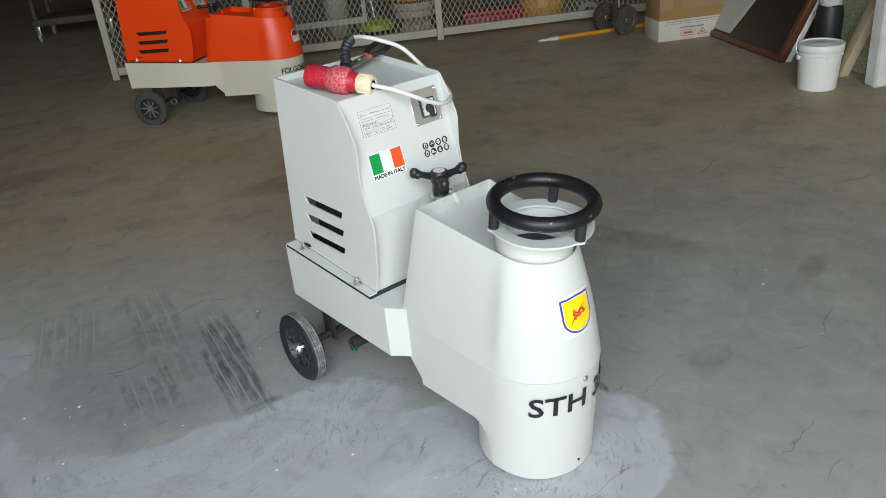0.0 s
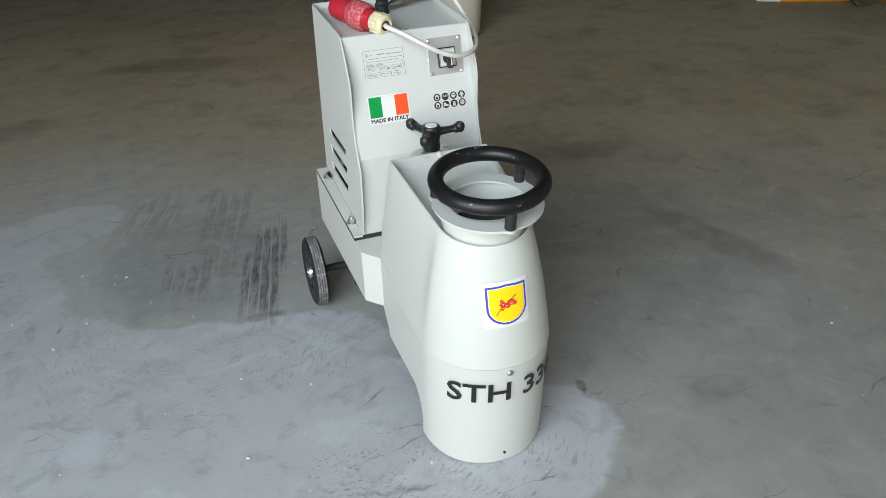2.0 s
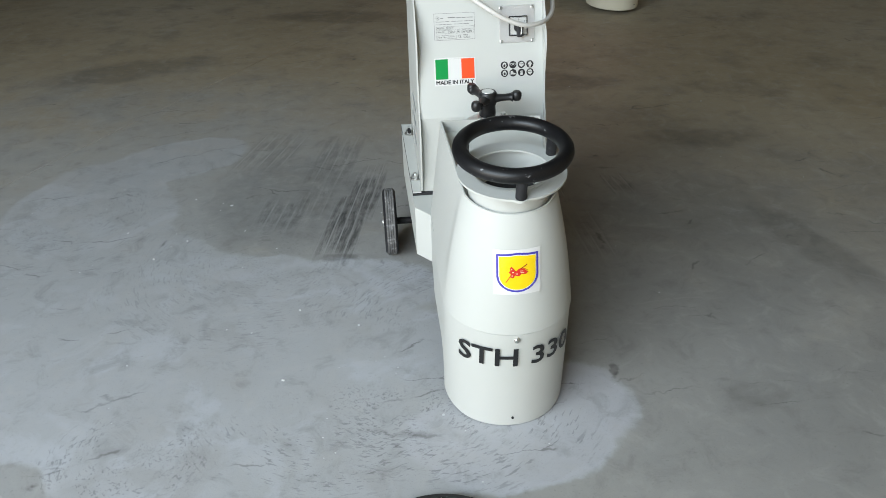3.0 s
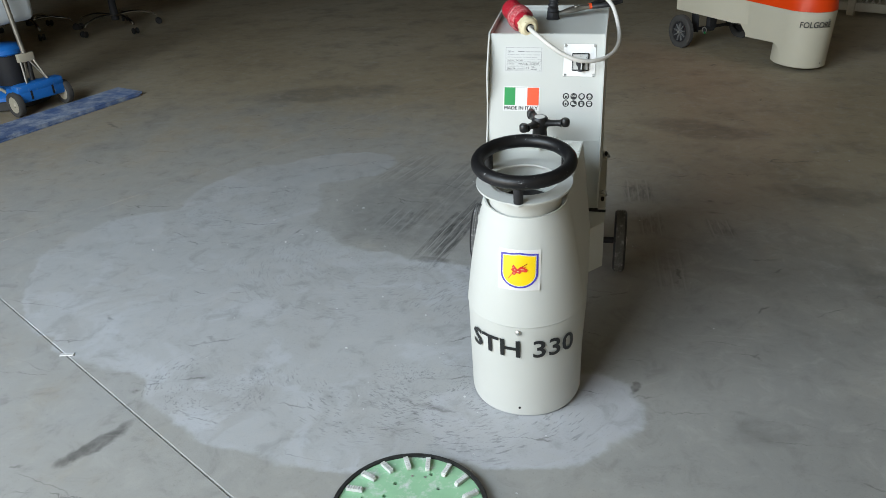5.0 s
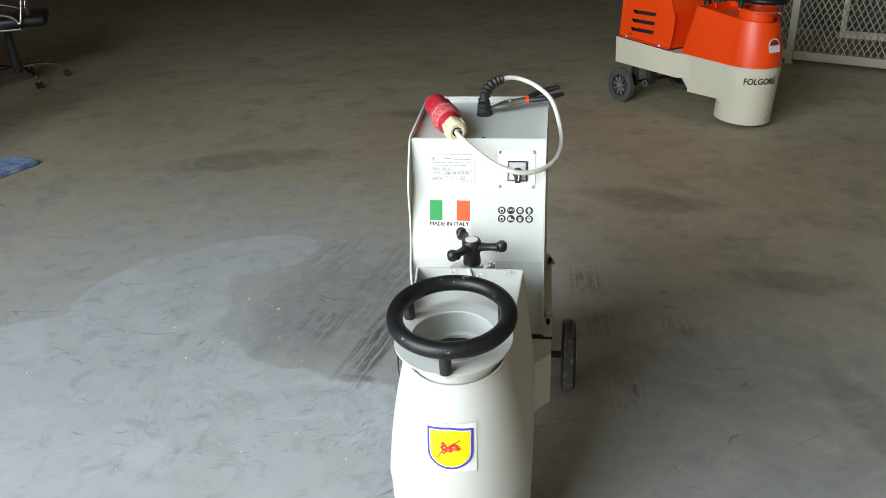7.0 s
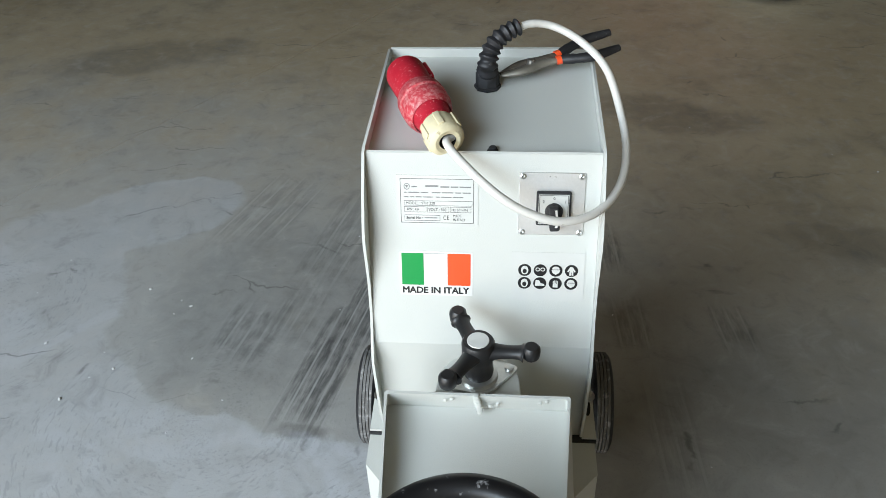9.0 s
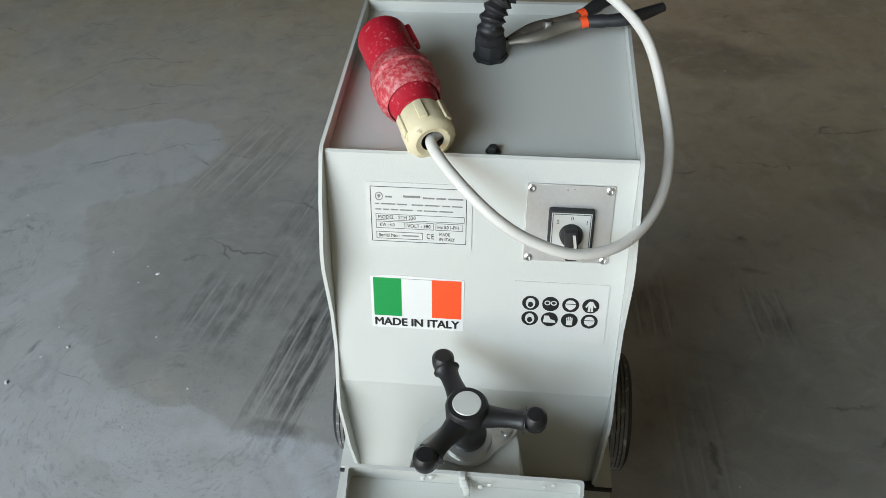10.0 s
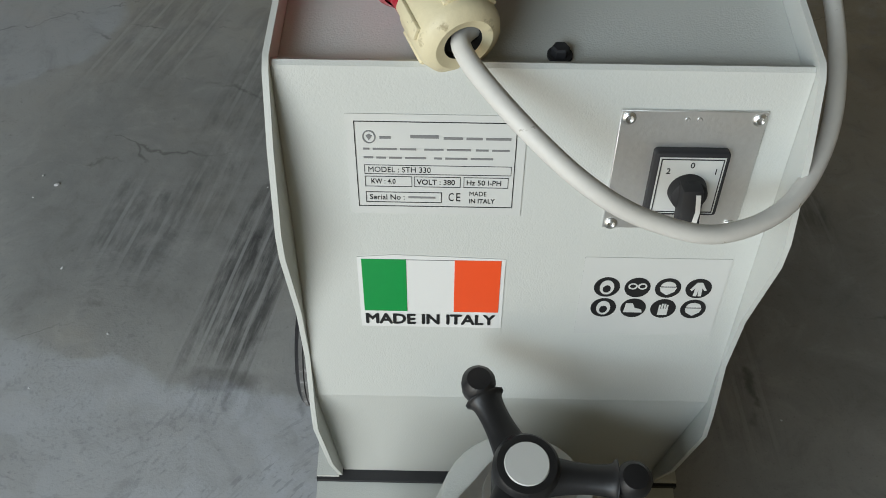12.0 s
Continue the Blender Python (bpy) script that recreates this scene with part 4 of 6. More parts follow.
    ax = rod(B(), (hub[0] + 0.015, hub[2], hub[3]), (hub[1] - 0.015, hub[2], hub[3]), 0.011, n=16)
    for s in (-1, 1):
        box(ax, s * 0.15 - 0.004, s * 0.15 + 0.004, hub[2] - 0.03, hub[2] + 0.03, 0.095, 0.225, 0.002)
    part("axle", ax, M_GASKET, root, "black steel axle with brackets")
    lk = rod(B(), (-0.155, 0.125, 0.128), (-0.085, 0.125, 0.128), 0.018, n=20, bevel=0.002)
    box(lk, -0.13, -0.07, 0.110, 0.140, 0.13, 0.215, 0.002)
    fit = part("lift_link", lk, M_GASKET, root, "dark lifting link under the chassis")
    part("link_collar", ring(B(), (-0.156, 0.125, 0.122), (1, 0, 0), 0.0185, 0.003, 24, 8), M_GASKET if tread is M_TREAD else M_STEEL, fit)
    part("green_clip", box(B(), -0.160, -0.150, 0.112, 0.124, 0.100, 0.112, 0.002), M_GREEN, fit)
    for word, a0, a1 in marked:
        bm = letters(word, 0.054 if len(marked) > 1 else 0.036, NOSE_R * radians(a1 - a0), 0.013 if len(marked) > 1 else 0.015, 0.001)
        mid_ = radians((a0 + a1) / 2)
        wrap(bm, lambda x, y, z: nose_point(mid_ + x / NOSE_R, (0.232 if len(marked) > 1 else 0.262) + y, 0.0040 + z))
        part("model_writing", bm, M_INK, root, "bold black model lettering")
    return face


def badge_flat(name, outline, mat, parent, m, h, label="", thick=0.0004, holes=()):
    return part(name, plate(B(), outline, holes, m @ Matrix.Translation((0, 0, h)), thick), mat, parent, label, smooth=0)


def flag_label(parent):
    w, h = 0.1062, 0.0694
    m = on_face(-0.0664, 0.7029)
    st = badge_flat("flag_label", [(-w / 2, -h / 2), (w / 2, -h / 2), (w / 2, h / 2 - 0.001), (-w / 4, h / 2 + 0.0015), (-w / 2, h / 2 - 0.001)], M_PAPER, parent, m, 0.0003, "green white and red striped label")
    y0, y1 = -0.0182, 0.0322
    badge_flat("green_stripe", rect(-0.0500, -0.0180, y0, y1), M_GREEN, st, m, 0.0007)
    badge_flat("red_stripe", rect(0.0168, 0.0501, y0, y1), M_RED_INK, st, m, 0.0007)
    badge_flat("fold_line", rect(-0.0180, 0.0168, 0.0318, 0.0321), M_INK_GREY, st, m, 0.0007)
    for dx, dy, dz in ((-0.0005, 0.0, 0.0), (0.0005, 0.0, 0.0001), (0.0, 0.0003, 0.0002), (0.0, -0.0003, 0.0003)):
        part("writing", moved(letters("MADE IN ITALY", 0.0098, 0.0970, 0.0, 0.0003), m @ Matrix.Translation((-0.0006 + dx, -0.0262 + dy, 0.0010 + dz))), M_INK, st)
    return st


def rating_label(parent):
    m = on_face(-0.0635, 0.8112)
    w, h = 0.1030, 0.0654
    st = badge_flat("rating_label", rect(-w / 2 - 0.005, w / 2 + 0.006, -h / 2 - 0.006, h / 2 + 0.005), M_FILM, parent, m, 0.0003, "white rating label with a thin black border")

    def edge(x0, x1, y0, y1, t=0.0004, name="border"):
        badge_flat(name, rect(x0, x1, y0, y1), M_INK, st, m, 0.0007, holes=[rect(x0 + t, x1 - t, y0 + t, y1 - t)])

    # the label's own grid: a runs 0..1 across, b 0..1 down
    X = lambda a: -w / 2 + a * w
    Y = lambda b: h / 2 - b * h
    edge(X(0), X(1), Y(1), Y(0), 0.0005)
    edge(X(0.05), X(0.98), Y(0.605), Y(0.495), 0.0003)
    edge(X(0.05), X(0.35), Y(0.755), Y(0.63), 0.0003)
    edge(X(0.365), X(0.66), Y(0.755), Y(0.63), 0.0003)
    edge(X(0.68), X(0.965), Y(0.755), Y(0.63), 0.0003)
    edge(X(0.05), X(0.54), Y(0.95), Y(0.82), 0.0004)
    for text, a0, a1, b, hh, bold in (("MODEL : STH 330", 0.075, 0.47, 0.55, 0.0042, 0.02), ("KW : 4.0", 0.09, 0.245, 0.69, 0.004, 0.015), ("VOLT : 380", 0.38, 0.625, 0.695, 0.0042, 0.02),
                                ("Hz 50 I-PH", 0.70, 0.92, 0.695, 0.0040, 0.015), ("Serial No :", 0.075, 0.30, 0.885, 0.0042, 0.015), ("MADE", 0.72, 0.83, 0.83, 0.0036, 0.02),
                                ("IN ITALY", 0.72, 0.885, 0.92, 0.0036, 0.02), ("C", 0.585, 0.618, 0.875, 0.0066, 0.0), ("E", 0.635, 0.662, 0.875, 0.0066, 0.0)):
        part("writing", moved(letters(text, hh, (a1 - a0) * w, 0.0 if "M" in text else bold * 0.5, 0.0003), m @ Matrix.Translation((X((a0 + a1) / 2), Y(b), 0.0008))), M_INK, st)
    for a0, a1, b, hh in ((0.155, 0.225, 0.18, 0.0042), (0.345, 0.52, 0.165, 0.0058), (0.55, 0.67, 0.18, 0.0042), (0.69, 0.79, 0.18, 0.0042), (0.81, 0.965, 0.18, 0.0042), (0.05, 0.09, 0.31, 0.0032), (0.11, 0.26, 0.31, 0.0032), (0.28, 0.38, 0.31, 0.0032), (0.43, 0.55, 0.31, 0.0032),
                          (0.57, 0.72, 0.31, 0.0032), (0.75, 0.83, 0.31, 0.0032), (0.85, 0.96, 0.31, 0.0032), (0.05, 0.11, 0.41, 0.0032), (0.13, 0.19, 0.41, 0.0032), (0.21, 0.29, 0.41, 0.0032), (0.31, 0.44, 0.41, 0.0032), (0.49, 0.54, 0.41, 0.0032),
                          (0.56, 0.70, 0.41, 0.0032), (0.72, 0.86, 0.41, 0.0032), (0.325, 0.50, 0.885, 0.0034)):
        badge_flat("bar", rect(X(a0), X(a1), Y(b) - hh * 0.20, Y(b) + hh * 0.20), M_INK_GREY, st, m, 0.0007)
    c = (X(0.09), Y(0.175))
    badge_flat("emblem", oval(*c, 0.0042, 0.0048, 24), M_INK_GREY, st, m, 0.0007, holes=[oval(*c, 0.0034, 0.004, 24)])
    badge_flat("emblem_mark", [(c[0] - 0.002, c[1] + 0.001), (c[0], c[1] - 0.0025), (c[0] + 0.002, c[1] + 0.001), (c[0], c[1] + 0.0022)], M_INK_GREY, st, m, 0.0007)
    return st


def safety_label(parent):
    m = on_face(0.0948, 0.7023)
    st = badge_flat("safety_label", rect(-0.052, 0.052, -0.0378, 0.0378), M_FILM, parent, m, 0.0003, "grey film label with eight black safety signs")
    for i in range(8):
        cx, cy = -0.0332 + 0.0222 * (i % 4), 0.0101 - 0.0204 * (i // 4)
        badge_flat("sign", oval(cx, cy, 0.0094, 0.0094, 28), M_INK, st, m, 0.0007)
        if i in (0, 4):
            badge_flat("sign_figure", oval(cx, cy, 0.0052, 0.0068, 20), M_FILM, st, m, 0.0011, holes=[oval(cx, cy - 0.0015, 0.0030, 0.0038, 12)])
        elif i == 1:
            for s in (-1, 1):
                badge_flat("sign_figure", oval(cx + s * 0.0035, cy + 0.0015, 0.0034, 0.0030, 16), M_FILM, st, m, 0.0011, holes=[oval(cx + s * 0.0035, cy + 0.0015, 0.0022, 0.0019, 12)])
        elif i == 5:
            badge_flat("sign_figure", [(cx - 0.007, cy - 0.004), (cx + 0.007, cy - 0.004), (cx + 0.006, cy - 0.001), (cx + 0.001, cy + 0.0005), (cx - 0.001, cy + 0.005), (cx - 0.006, cy + 0.005)], M_FILM, st, m, 0.0011)
        elif i == 6:
            badge_flat("sign_figure", rect(cx - 0.0035, cx + 0.0035, cy - 0.006, cy), M_FILM, st, m, 0.0011)
            for k in range(4):
                badge_flat("sign_figure", rect(cx - 0.0035 + 0.0019 * k, cx - 0.0022 + 0.0019 * k, cy + 0.0002, cy + 0.0055 - 0.001 * abs(k - 1.5)), M_FILM, st, m, 0.0011)
        elif i == 3:
            badge_flat("sign_figure", [(cx - 0.002, cy + 0.006), (cx + 0.002, cy + 0.006), (cx + 0.006, cy - 0.001), (cx + 0.0045, cy - 0.002), (cx + 0.0025, cy + 0.001), (cx + 0.003, cy - 0.007), (cx + 0.0006, cy - 0.007), (cx, cy - 0.001), (cx - 0.0006, cy - 0.007), (cx - 0.003, cy - 0.007), (cx - 0.0025, cy + 0.001), (cx - 0.0045, cy - 0.002), (cx - 0.006, cy - 0.001)], M_FILM, st, m, 0.0011)
        else:
            badge_flat("sign_figure", [(cx - 0.0062, cy + 0.001), (cx + 0.0062, cy + 0.001), (cx + 0.005, cy - 0.003), (cx, cy - 0.0065), (cx - 0.005, cy - 0.003)], M_FILM, st, m, 0.0011)
            badge_flat("sign_figure", oval(cx, cy + 0.002, 0.0055, 0.0045, 12, 0, math.pi), M_FILM, st, m, 0.0011)
    return st


def rotary_switch(parent):
    m = on_face(0.0958, 0.8097)
    pl = part("switch_plate", soften(plate(B(), rect(-0.0453, 0.0453, -0.0455, 0.0455), [], m, 0.0020), 0.0006, 50, 1), M_ALU, parent, "brushed aluminium switch plate")
    for x in (-0.0400, 0.0402):
        for y in (-0.0415, 0.0400):
            part("plate_screw", lathe(B(), [(0.0012, 0.0028), (0.0025, 0.0040), (0.0042, 0.0030), (0.0045, 0.0018)], m @ Matrix.Translation((x, y, 0)), 18), M_STEEL, pl)
    for x in (-0.004, 0.0035):
        part("rivet_hole", lathe(B(), [(0, 0.0024), (0.0012, 0.0026), (0.0018, 0.0019)], m @ Matrix.Translation((x, 0.0395, 0)), 10), M_ALU, pl)
    m = on_face(0.0985, 0.8052)
    sw = part("switch_bezel", soften(plate(B(), rect(-0.0238, 0.0238, -0.0245, 0.0245), [], m, 0.0095), 0.0025, 50, 3), M_GASKET, pl, "black rotary switch bezel")
    badge_flat("switch_face", [(-0.0208, -0.0215), (0.0208, -0.0215), (0.0208, 0.0215), (-0.0208, 0.0215)], M_FILM, sw, m, 0.0096)
    badge_flat("switch_line", rect(-0.0198, 0.0198, -0.0205, 0.0205), M_INK, sw, m, 0.0101, holes=[rect(-0.0192, 0.0192, -0.0199, 0.0199)])
    for tx, x, y in (("2", -0.0140, 0.0115), ("0", 0.0005, 0.0160), ("1", 0.0160, 0.0115)):
        part("writing", moved(letters(tx, 0.0042, None, 0.0, 0.0003), m @ Matrix.Translation((x, y, 0.0102))), M_INK, sw)
    kn = part("switch_knob", lathe(B(), [(0, 0.019), (0.009, 0.019), (0.0115, 0.017), (0.0125, 0.0098)], m @ Matrix.Translation((0.0005, -0.003, 0)), 32), M_GASKET, sw, "black knob turned to zero")
    lever = B()
    box(lever, -0.0070, 0.0070, -0.027, 0.008, 0.012, 0.027, 0.0030, m @ Matrix.Rotation(radians(4), 4, "Z"))
    part("lever", lever, M_GASKET, kn)
    badge_flat("pointer", [(0.0018, -0.0205), (0.0052, -0.0205), (0.0060, -0.0080), (0.0040, 0.0050), (0.0010, 0.0050), (0.0030, -0.0080)], M_PAPER, kn, m, 0.0272)
    return pl


def shield_label(parent):
    def shield(s):
        a, b = 0.0462 * s, 0.0405 * s
        pts = [(-a, b), (-a * 0.5, b + 0.0012), (0, b + 0.0035), (a * 0.5, b + 0.0012), (a, b), (a, -0.010 * s)]
        return pts + [(a * math.cos(q), -0.010 * s - 0.0365 * s * math.sin(q)) for q in (math.pi * i / 12 for i in range(1, 12))] + [(-a, -0.010 * s)]

    def lay(name, outline, mat, h, par, label=""):
        bm = plate(B(), outline, [], Matrix(), 0.0003)
        wrap(bm, lambda x, y, z: cone_point(x, 0.4530 + y * 0.985, h + z), 0.006)
        return part(name, bm, mat, par, label, smooth=60)

    st = lay("shield_label", rect(-0.0525, 0.0525, -0.0525, 0.0505), M_PAPER, 0.0022, parent, "white label with a blue-edged yellow shield")
    lay("shield_border", shield(1.0), M_BLUE_INK, 0.0030, st)
    lay("shield_field", shield(0.86), M_YELLOW, 0.0038, st)
    lay("shield_line", shield(0.90), M_PAPER, 0.0034, st)
    lay("shield_mark", [(-0.0270, -0.0215), (-0.0255, -0.0225), (-0.0165, -0.0100), (-0.0110, -0.0125), (-0.0060, -0.0060), (0.0020, -0.0085), (0.0070, -0.0030), (0.0180, -0.0040), (0.0230, 0.0010), (0.0170, 0.0020), (0.0215, 0.0050), (0.0140, 0.0060), (0.0175, 0.0090), (0.0090, 0.0085), (0.0120, 0.0125), (0.0020, 0.0090), (-0.0040, 0.0030), (-0.0090, 0.0085), (-0.0135, 0.0140), (-0.0175, 0.0100), (-0.0160, 0.0050), (-0.0200, 0.0010), (-0.0150, -0.0030), (-0.0175, -0.0085)], M_CREST_RED, 0.0046, st)
    for x0, y0, x1, y1 in ((-0.0125, 0.0005, -0.0085, 0.0025), (-0.0050, -0.0030, -0.0005, -0.0015), (0.0040, 0.0035, 0.0110, 0.0046), (0.0055, -0.0002, 0.0130, 0.0008), (-0.0150, 0.0075, -0.0125, 0.0092), (-0.0135, -0.0075, -0.0105, -0.0055)):
        lay("shield_fleck", rect(x0, x1, y0, y1), M_PLUG_NUT, 0.0052, st)
    lay("shield_streak", [(0.0060, 0.0100), (0.0200, 0.0190), (0.0206, 0.0176), (0.0072, 0.0084)], M_BADGE, 0.0050, st)
    return st


white_grinder = thing("floor_grinder", "pale grey steel floor grinder with black rubber hand wheel, disc removed", "grinding machine")
face = grinder(white_grinder, M_WHITE, M_WHITE, M_TREAD, (("STH", -53.4, 1.4), ("330", 13.8, 58.5)))
flag_label(face)
rating_label(face)
safety_label(face)
rotary_switch(face)
shield_label(white_grinder)

orange_grinder = thing("floor_grinder", "orange and cream steel floor grinder parked beside mesh fence", "grinding machine")
face2 = grinder(orange_grinder, M_ORANGE, M_CREAM, M_GREY_TYRE, (("FOLGORE", -60, 4),), 0.034, 0.178, (-0.266, 0.257, 0.215, 0.1125, 0.1115), 0.154, 0.138, 0.122)
flag_label(face2)
safety_label(face2)
ob = badge_flat("round_badge", oval(0, 0, 0.045, 0.05, 24, 0, math.pi) + [(-0.045, -0.045), (0.045, -0.045)], M_PAPER, orange_grinder, Matrix(), 0, "white half-round badge with a red fan")
for o_, h_ in ((ob, 0.018),):
    for v in o_.data.vertices:
        v.co = cone_point(0.85 * v.co.x - 0.015, 0.455 + 0.8 * v.co.y, h_ + v.co.z)
bm = plate(B(), oval(0, 0.004, 0.036, 0.038, 20, 0, math.pi), [], Matrix(), 0.0003)
wrap(bm, lambda x, y, z: cone_point(0.85 * x - 0.015, 0.455 + 0.8 * y, 0.019 + z), 0.01)
part("badge_fan", bm, M_BADGE, ob)
# this one is longer in the chassis
LONGER = 1.15
done = set()
for o_ in orange_grinder.children_recursive:
    if o_.type == "MESH" and o_.data.name not in done:
        done.add(o_.data.name)
        in_wheel = o_.parent.name.startswith("wheel")
        for v in o_.data.vertices:
            v.co.y = v.co.y + 0.215 * (LONGER - 1) if in_wheel else v.co.y * LONGER
orange_grinder.matrix_world = Matrix.Translation((0.970, 3.528, -0.001)) @ Matrix.Rotation(radians(36.0), 4, "Z") @ Matrix.Rotation(radians(-1.8), 4, "X") @ Matrix.Scale(1.024, 4)


# ---- the power cable, plug and pliers on the machine ----
def plug_and_cable():
    t = thing("power_cable", "pale grey power cable with worn red plug looped on grinder", "power cable")
    p0, p1 = Vector((-0.0475, 0.001, 0.8955)), Vector((-0.118, 0.158, 0.914))
    m, d = frame_z(p0, p1)
    nut = [(0.012, 0.000), (0.018, -0.002), (0.0240, 0.001), (0.0262, 0.006), (0.0262, 0.034), (0.024, 0.040), (0.020, 0.042)]
    n = part("gland_nut", lathe(B(), nut, m, 40), M_PLUG_NUT, t, "cream ribbed gland nut")
    ribs = B()
    for k in range(6):
        box(ribs, 0.025, 0.0285, -0.0045, 0.0045, 0.008, 0.036, 0.0012, m @ Matrix.Rotation(2 * math.pi * k / 6 + 0.3, 4, "Z"))
    part("nut_rib", ribs, M_PLUG_NUT, n)
    part("gland_bore", lathe(B(), [(0, 0.006), (0.0125, 0.006), (0.0125, 0.0)], m, 20), M_DARK, n)
    body = [(0.020, 0.040), (0.0245, 0.042), (0.026, 0.062), (0.029, 0.067), (0.029, 0.124), (0.0290, 0.132), (0.0297, 0.150), (0.0300, 0.186), (0.0288, 0.190), (0.0260, 0.190), (0.0255, 0.150), (0.0, 0.150)]
    pb = part("plug_body", lathe(B(), body, m, 44), M_PLUG, t, "worn red plastic plug body")
    part("grip_band", lathe(B(), [(0.0288, 0.064), (0.0325, 0.069), (0.0355, 0.080), (0.0360, 0.092), (0.0338, 0.094), (0.0338, 0.098), (0.0362, 0.100), (0.0355, 0.114), (0.0338, 0.116), (0.0334, 0.120), (0.0290, 0.127)], m, 44), M_PLUG_BAND, pb, "scuffed red grip band")
    box_ = B()
    box(box_, -0.006, 0.006, 0.0285, 0.035, 0.150, 0.188, 0.002, m @ Matrix.Rotation(radians(75), 4, "Z"))
    part("plug_key", box_, M_PLUG, pb)
    pins = B()
    for k in range(5):
        a = 2 * math.pi * k / 5
        rod(pins, m @ Vector((0.015 * math.cos(a), 0.015 * math.sin(a), 0.150)), m @ Vector((0.015 * math.cos(a), 0.015 * math.sin(a), 0.182)), 0.0025, n=8)
    part("plug_pin", pins, M_STEEL, pb)
    run = [p0 + Vector((0.008, 0.018, 0.000)), p0 + Vector((-0.001, -0.004, 0.000)), (-0.020, -0.044, 0.884), (0.022, -0.074, 0.860), (0.062, -0.082, 0.838), (0.107, -0.079, 0.823), (0.153, -0.054, 0.821), (0.187, -0.004, 0.829), (0.201, 0.053, 0.848), (0.197, 0.110, 0.878), (0.176, 0.165, 0.926), (0.140, 0.210, 0.950), (0.098, 0.230, 0.966), (0.062, 0.222, 0.973), (0.034, 0.207, 0.966)]
    part("cable", sweep(B(), glide(run, 8), 0.0059, 14), M_CABLE, t, "pale grey round cable sheath")
    base = Vector((0.0, 0.199, 0.8805))
    boot = glide([base + Vector((0, 0, 0.020)), (0.000, 0.187, 0.920), (0.004, 0.192, 0.940), (0.014, 0.200, 0.956), (0.030, 0.209, 0.966), (0.046, 0.217, 0.971)], 12)
    bt = part("strain_boot", sweep(B(), boot, lambda s: (0.0150 - 0.0035 * s) + 0.0022 * math.sin(s * 2 * math.pi * 9.5), 18), M_RUBBER, t, "black corrugated strain relief boot")
    g = lathe(B(), [(0, 0.0), (0.021, 0.0), (0.021, 0.004), (0.0185, 0.005)], Matrix.Translation(base), 8)
    lathe(g, [(0.0185, 0.004), (0.0185, 0.024), (0.016, 0.027), (0, 0.027)], Matrix.Translation(base), 8)
    part("gland_base", g, M_GASKET, bt)
    return t


plug_and_cable()


def pliers():
    t = thing("pliers", "worn steel pliers with black grips lying on grinder top", "pliers")
    j, c = Vector((0.020, 0.203, 0.899)), Vector((0.078, 0.230, 0.906))
    ends = (Vector((0.203, 0.254, 0.922)), Vector((0.192, 0.296, 0.930)))
    necks = (Vector((0.108, 0.235, 0.909)), Vector((0.106, 0.250, 0.911)))
    for i, (e, k) in enumerate(zip(ends, necks)):
        off = Vector((0.002, -0.004, 0)) if i == 0 else Vector((0.0, 0.005, 0.001))
        jaw = part("jaw", sweep(B(), glide([j + off * 0.5, (j + c) / 2 + off * 1.9, c + off, k], 6), lambda s: 0.004 + 0.006 * math.sin(math.pi * min(1, s * 0.9)), 10, 0.7), M_DULL if i == 0 else M_IRON, t, "worn steel plier half")
        d = (e - k).normalized()
        part("collar", sweep(B(), [k - d * 0.002, k + d * 0.002, k + d * 0.006], 0.0082, 12, 0.8), M_RED_INK, jaw, "orange plastic collar")
        mid = (k + e) / 2 + (Vector((0.004, -0.010, 0)) if i == 0 else Vector((-0.002, 0.010, 0)))
        part("grip", sweep(B(), glide([k + d * 0.006, mid, e], 8), lambda s: 0.0062 + 0.0028 * math.sin(math.pi * s) + 0.0015 * (s < 0.2), 12, 0.85), M_RUBBER, jaw, "black rubber grip")
    part("pivot", rod(B(), c + Vector((-0.012, -0.006, -0.006)), c + Vector((-0.012, -0.006, 0.010)), 0.0055, n=16, bevel=0.001), M_STEEL, t)
    return t


pliers()


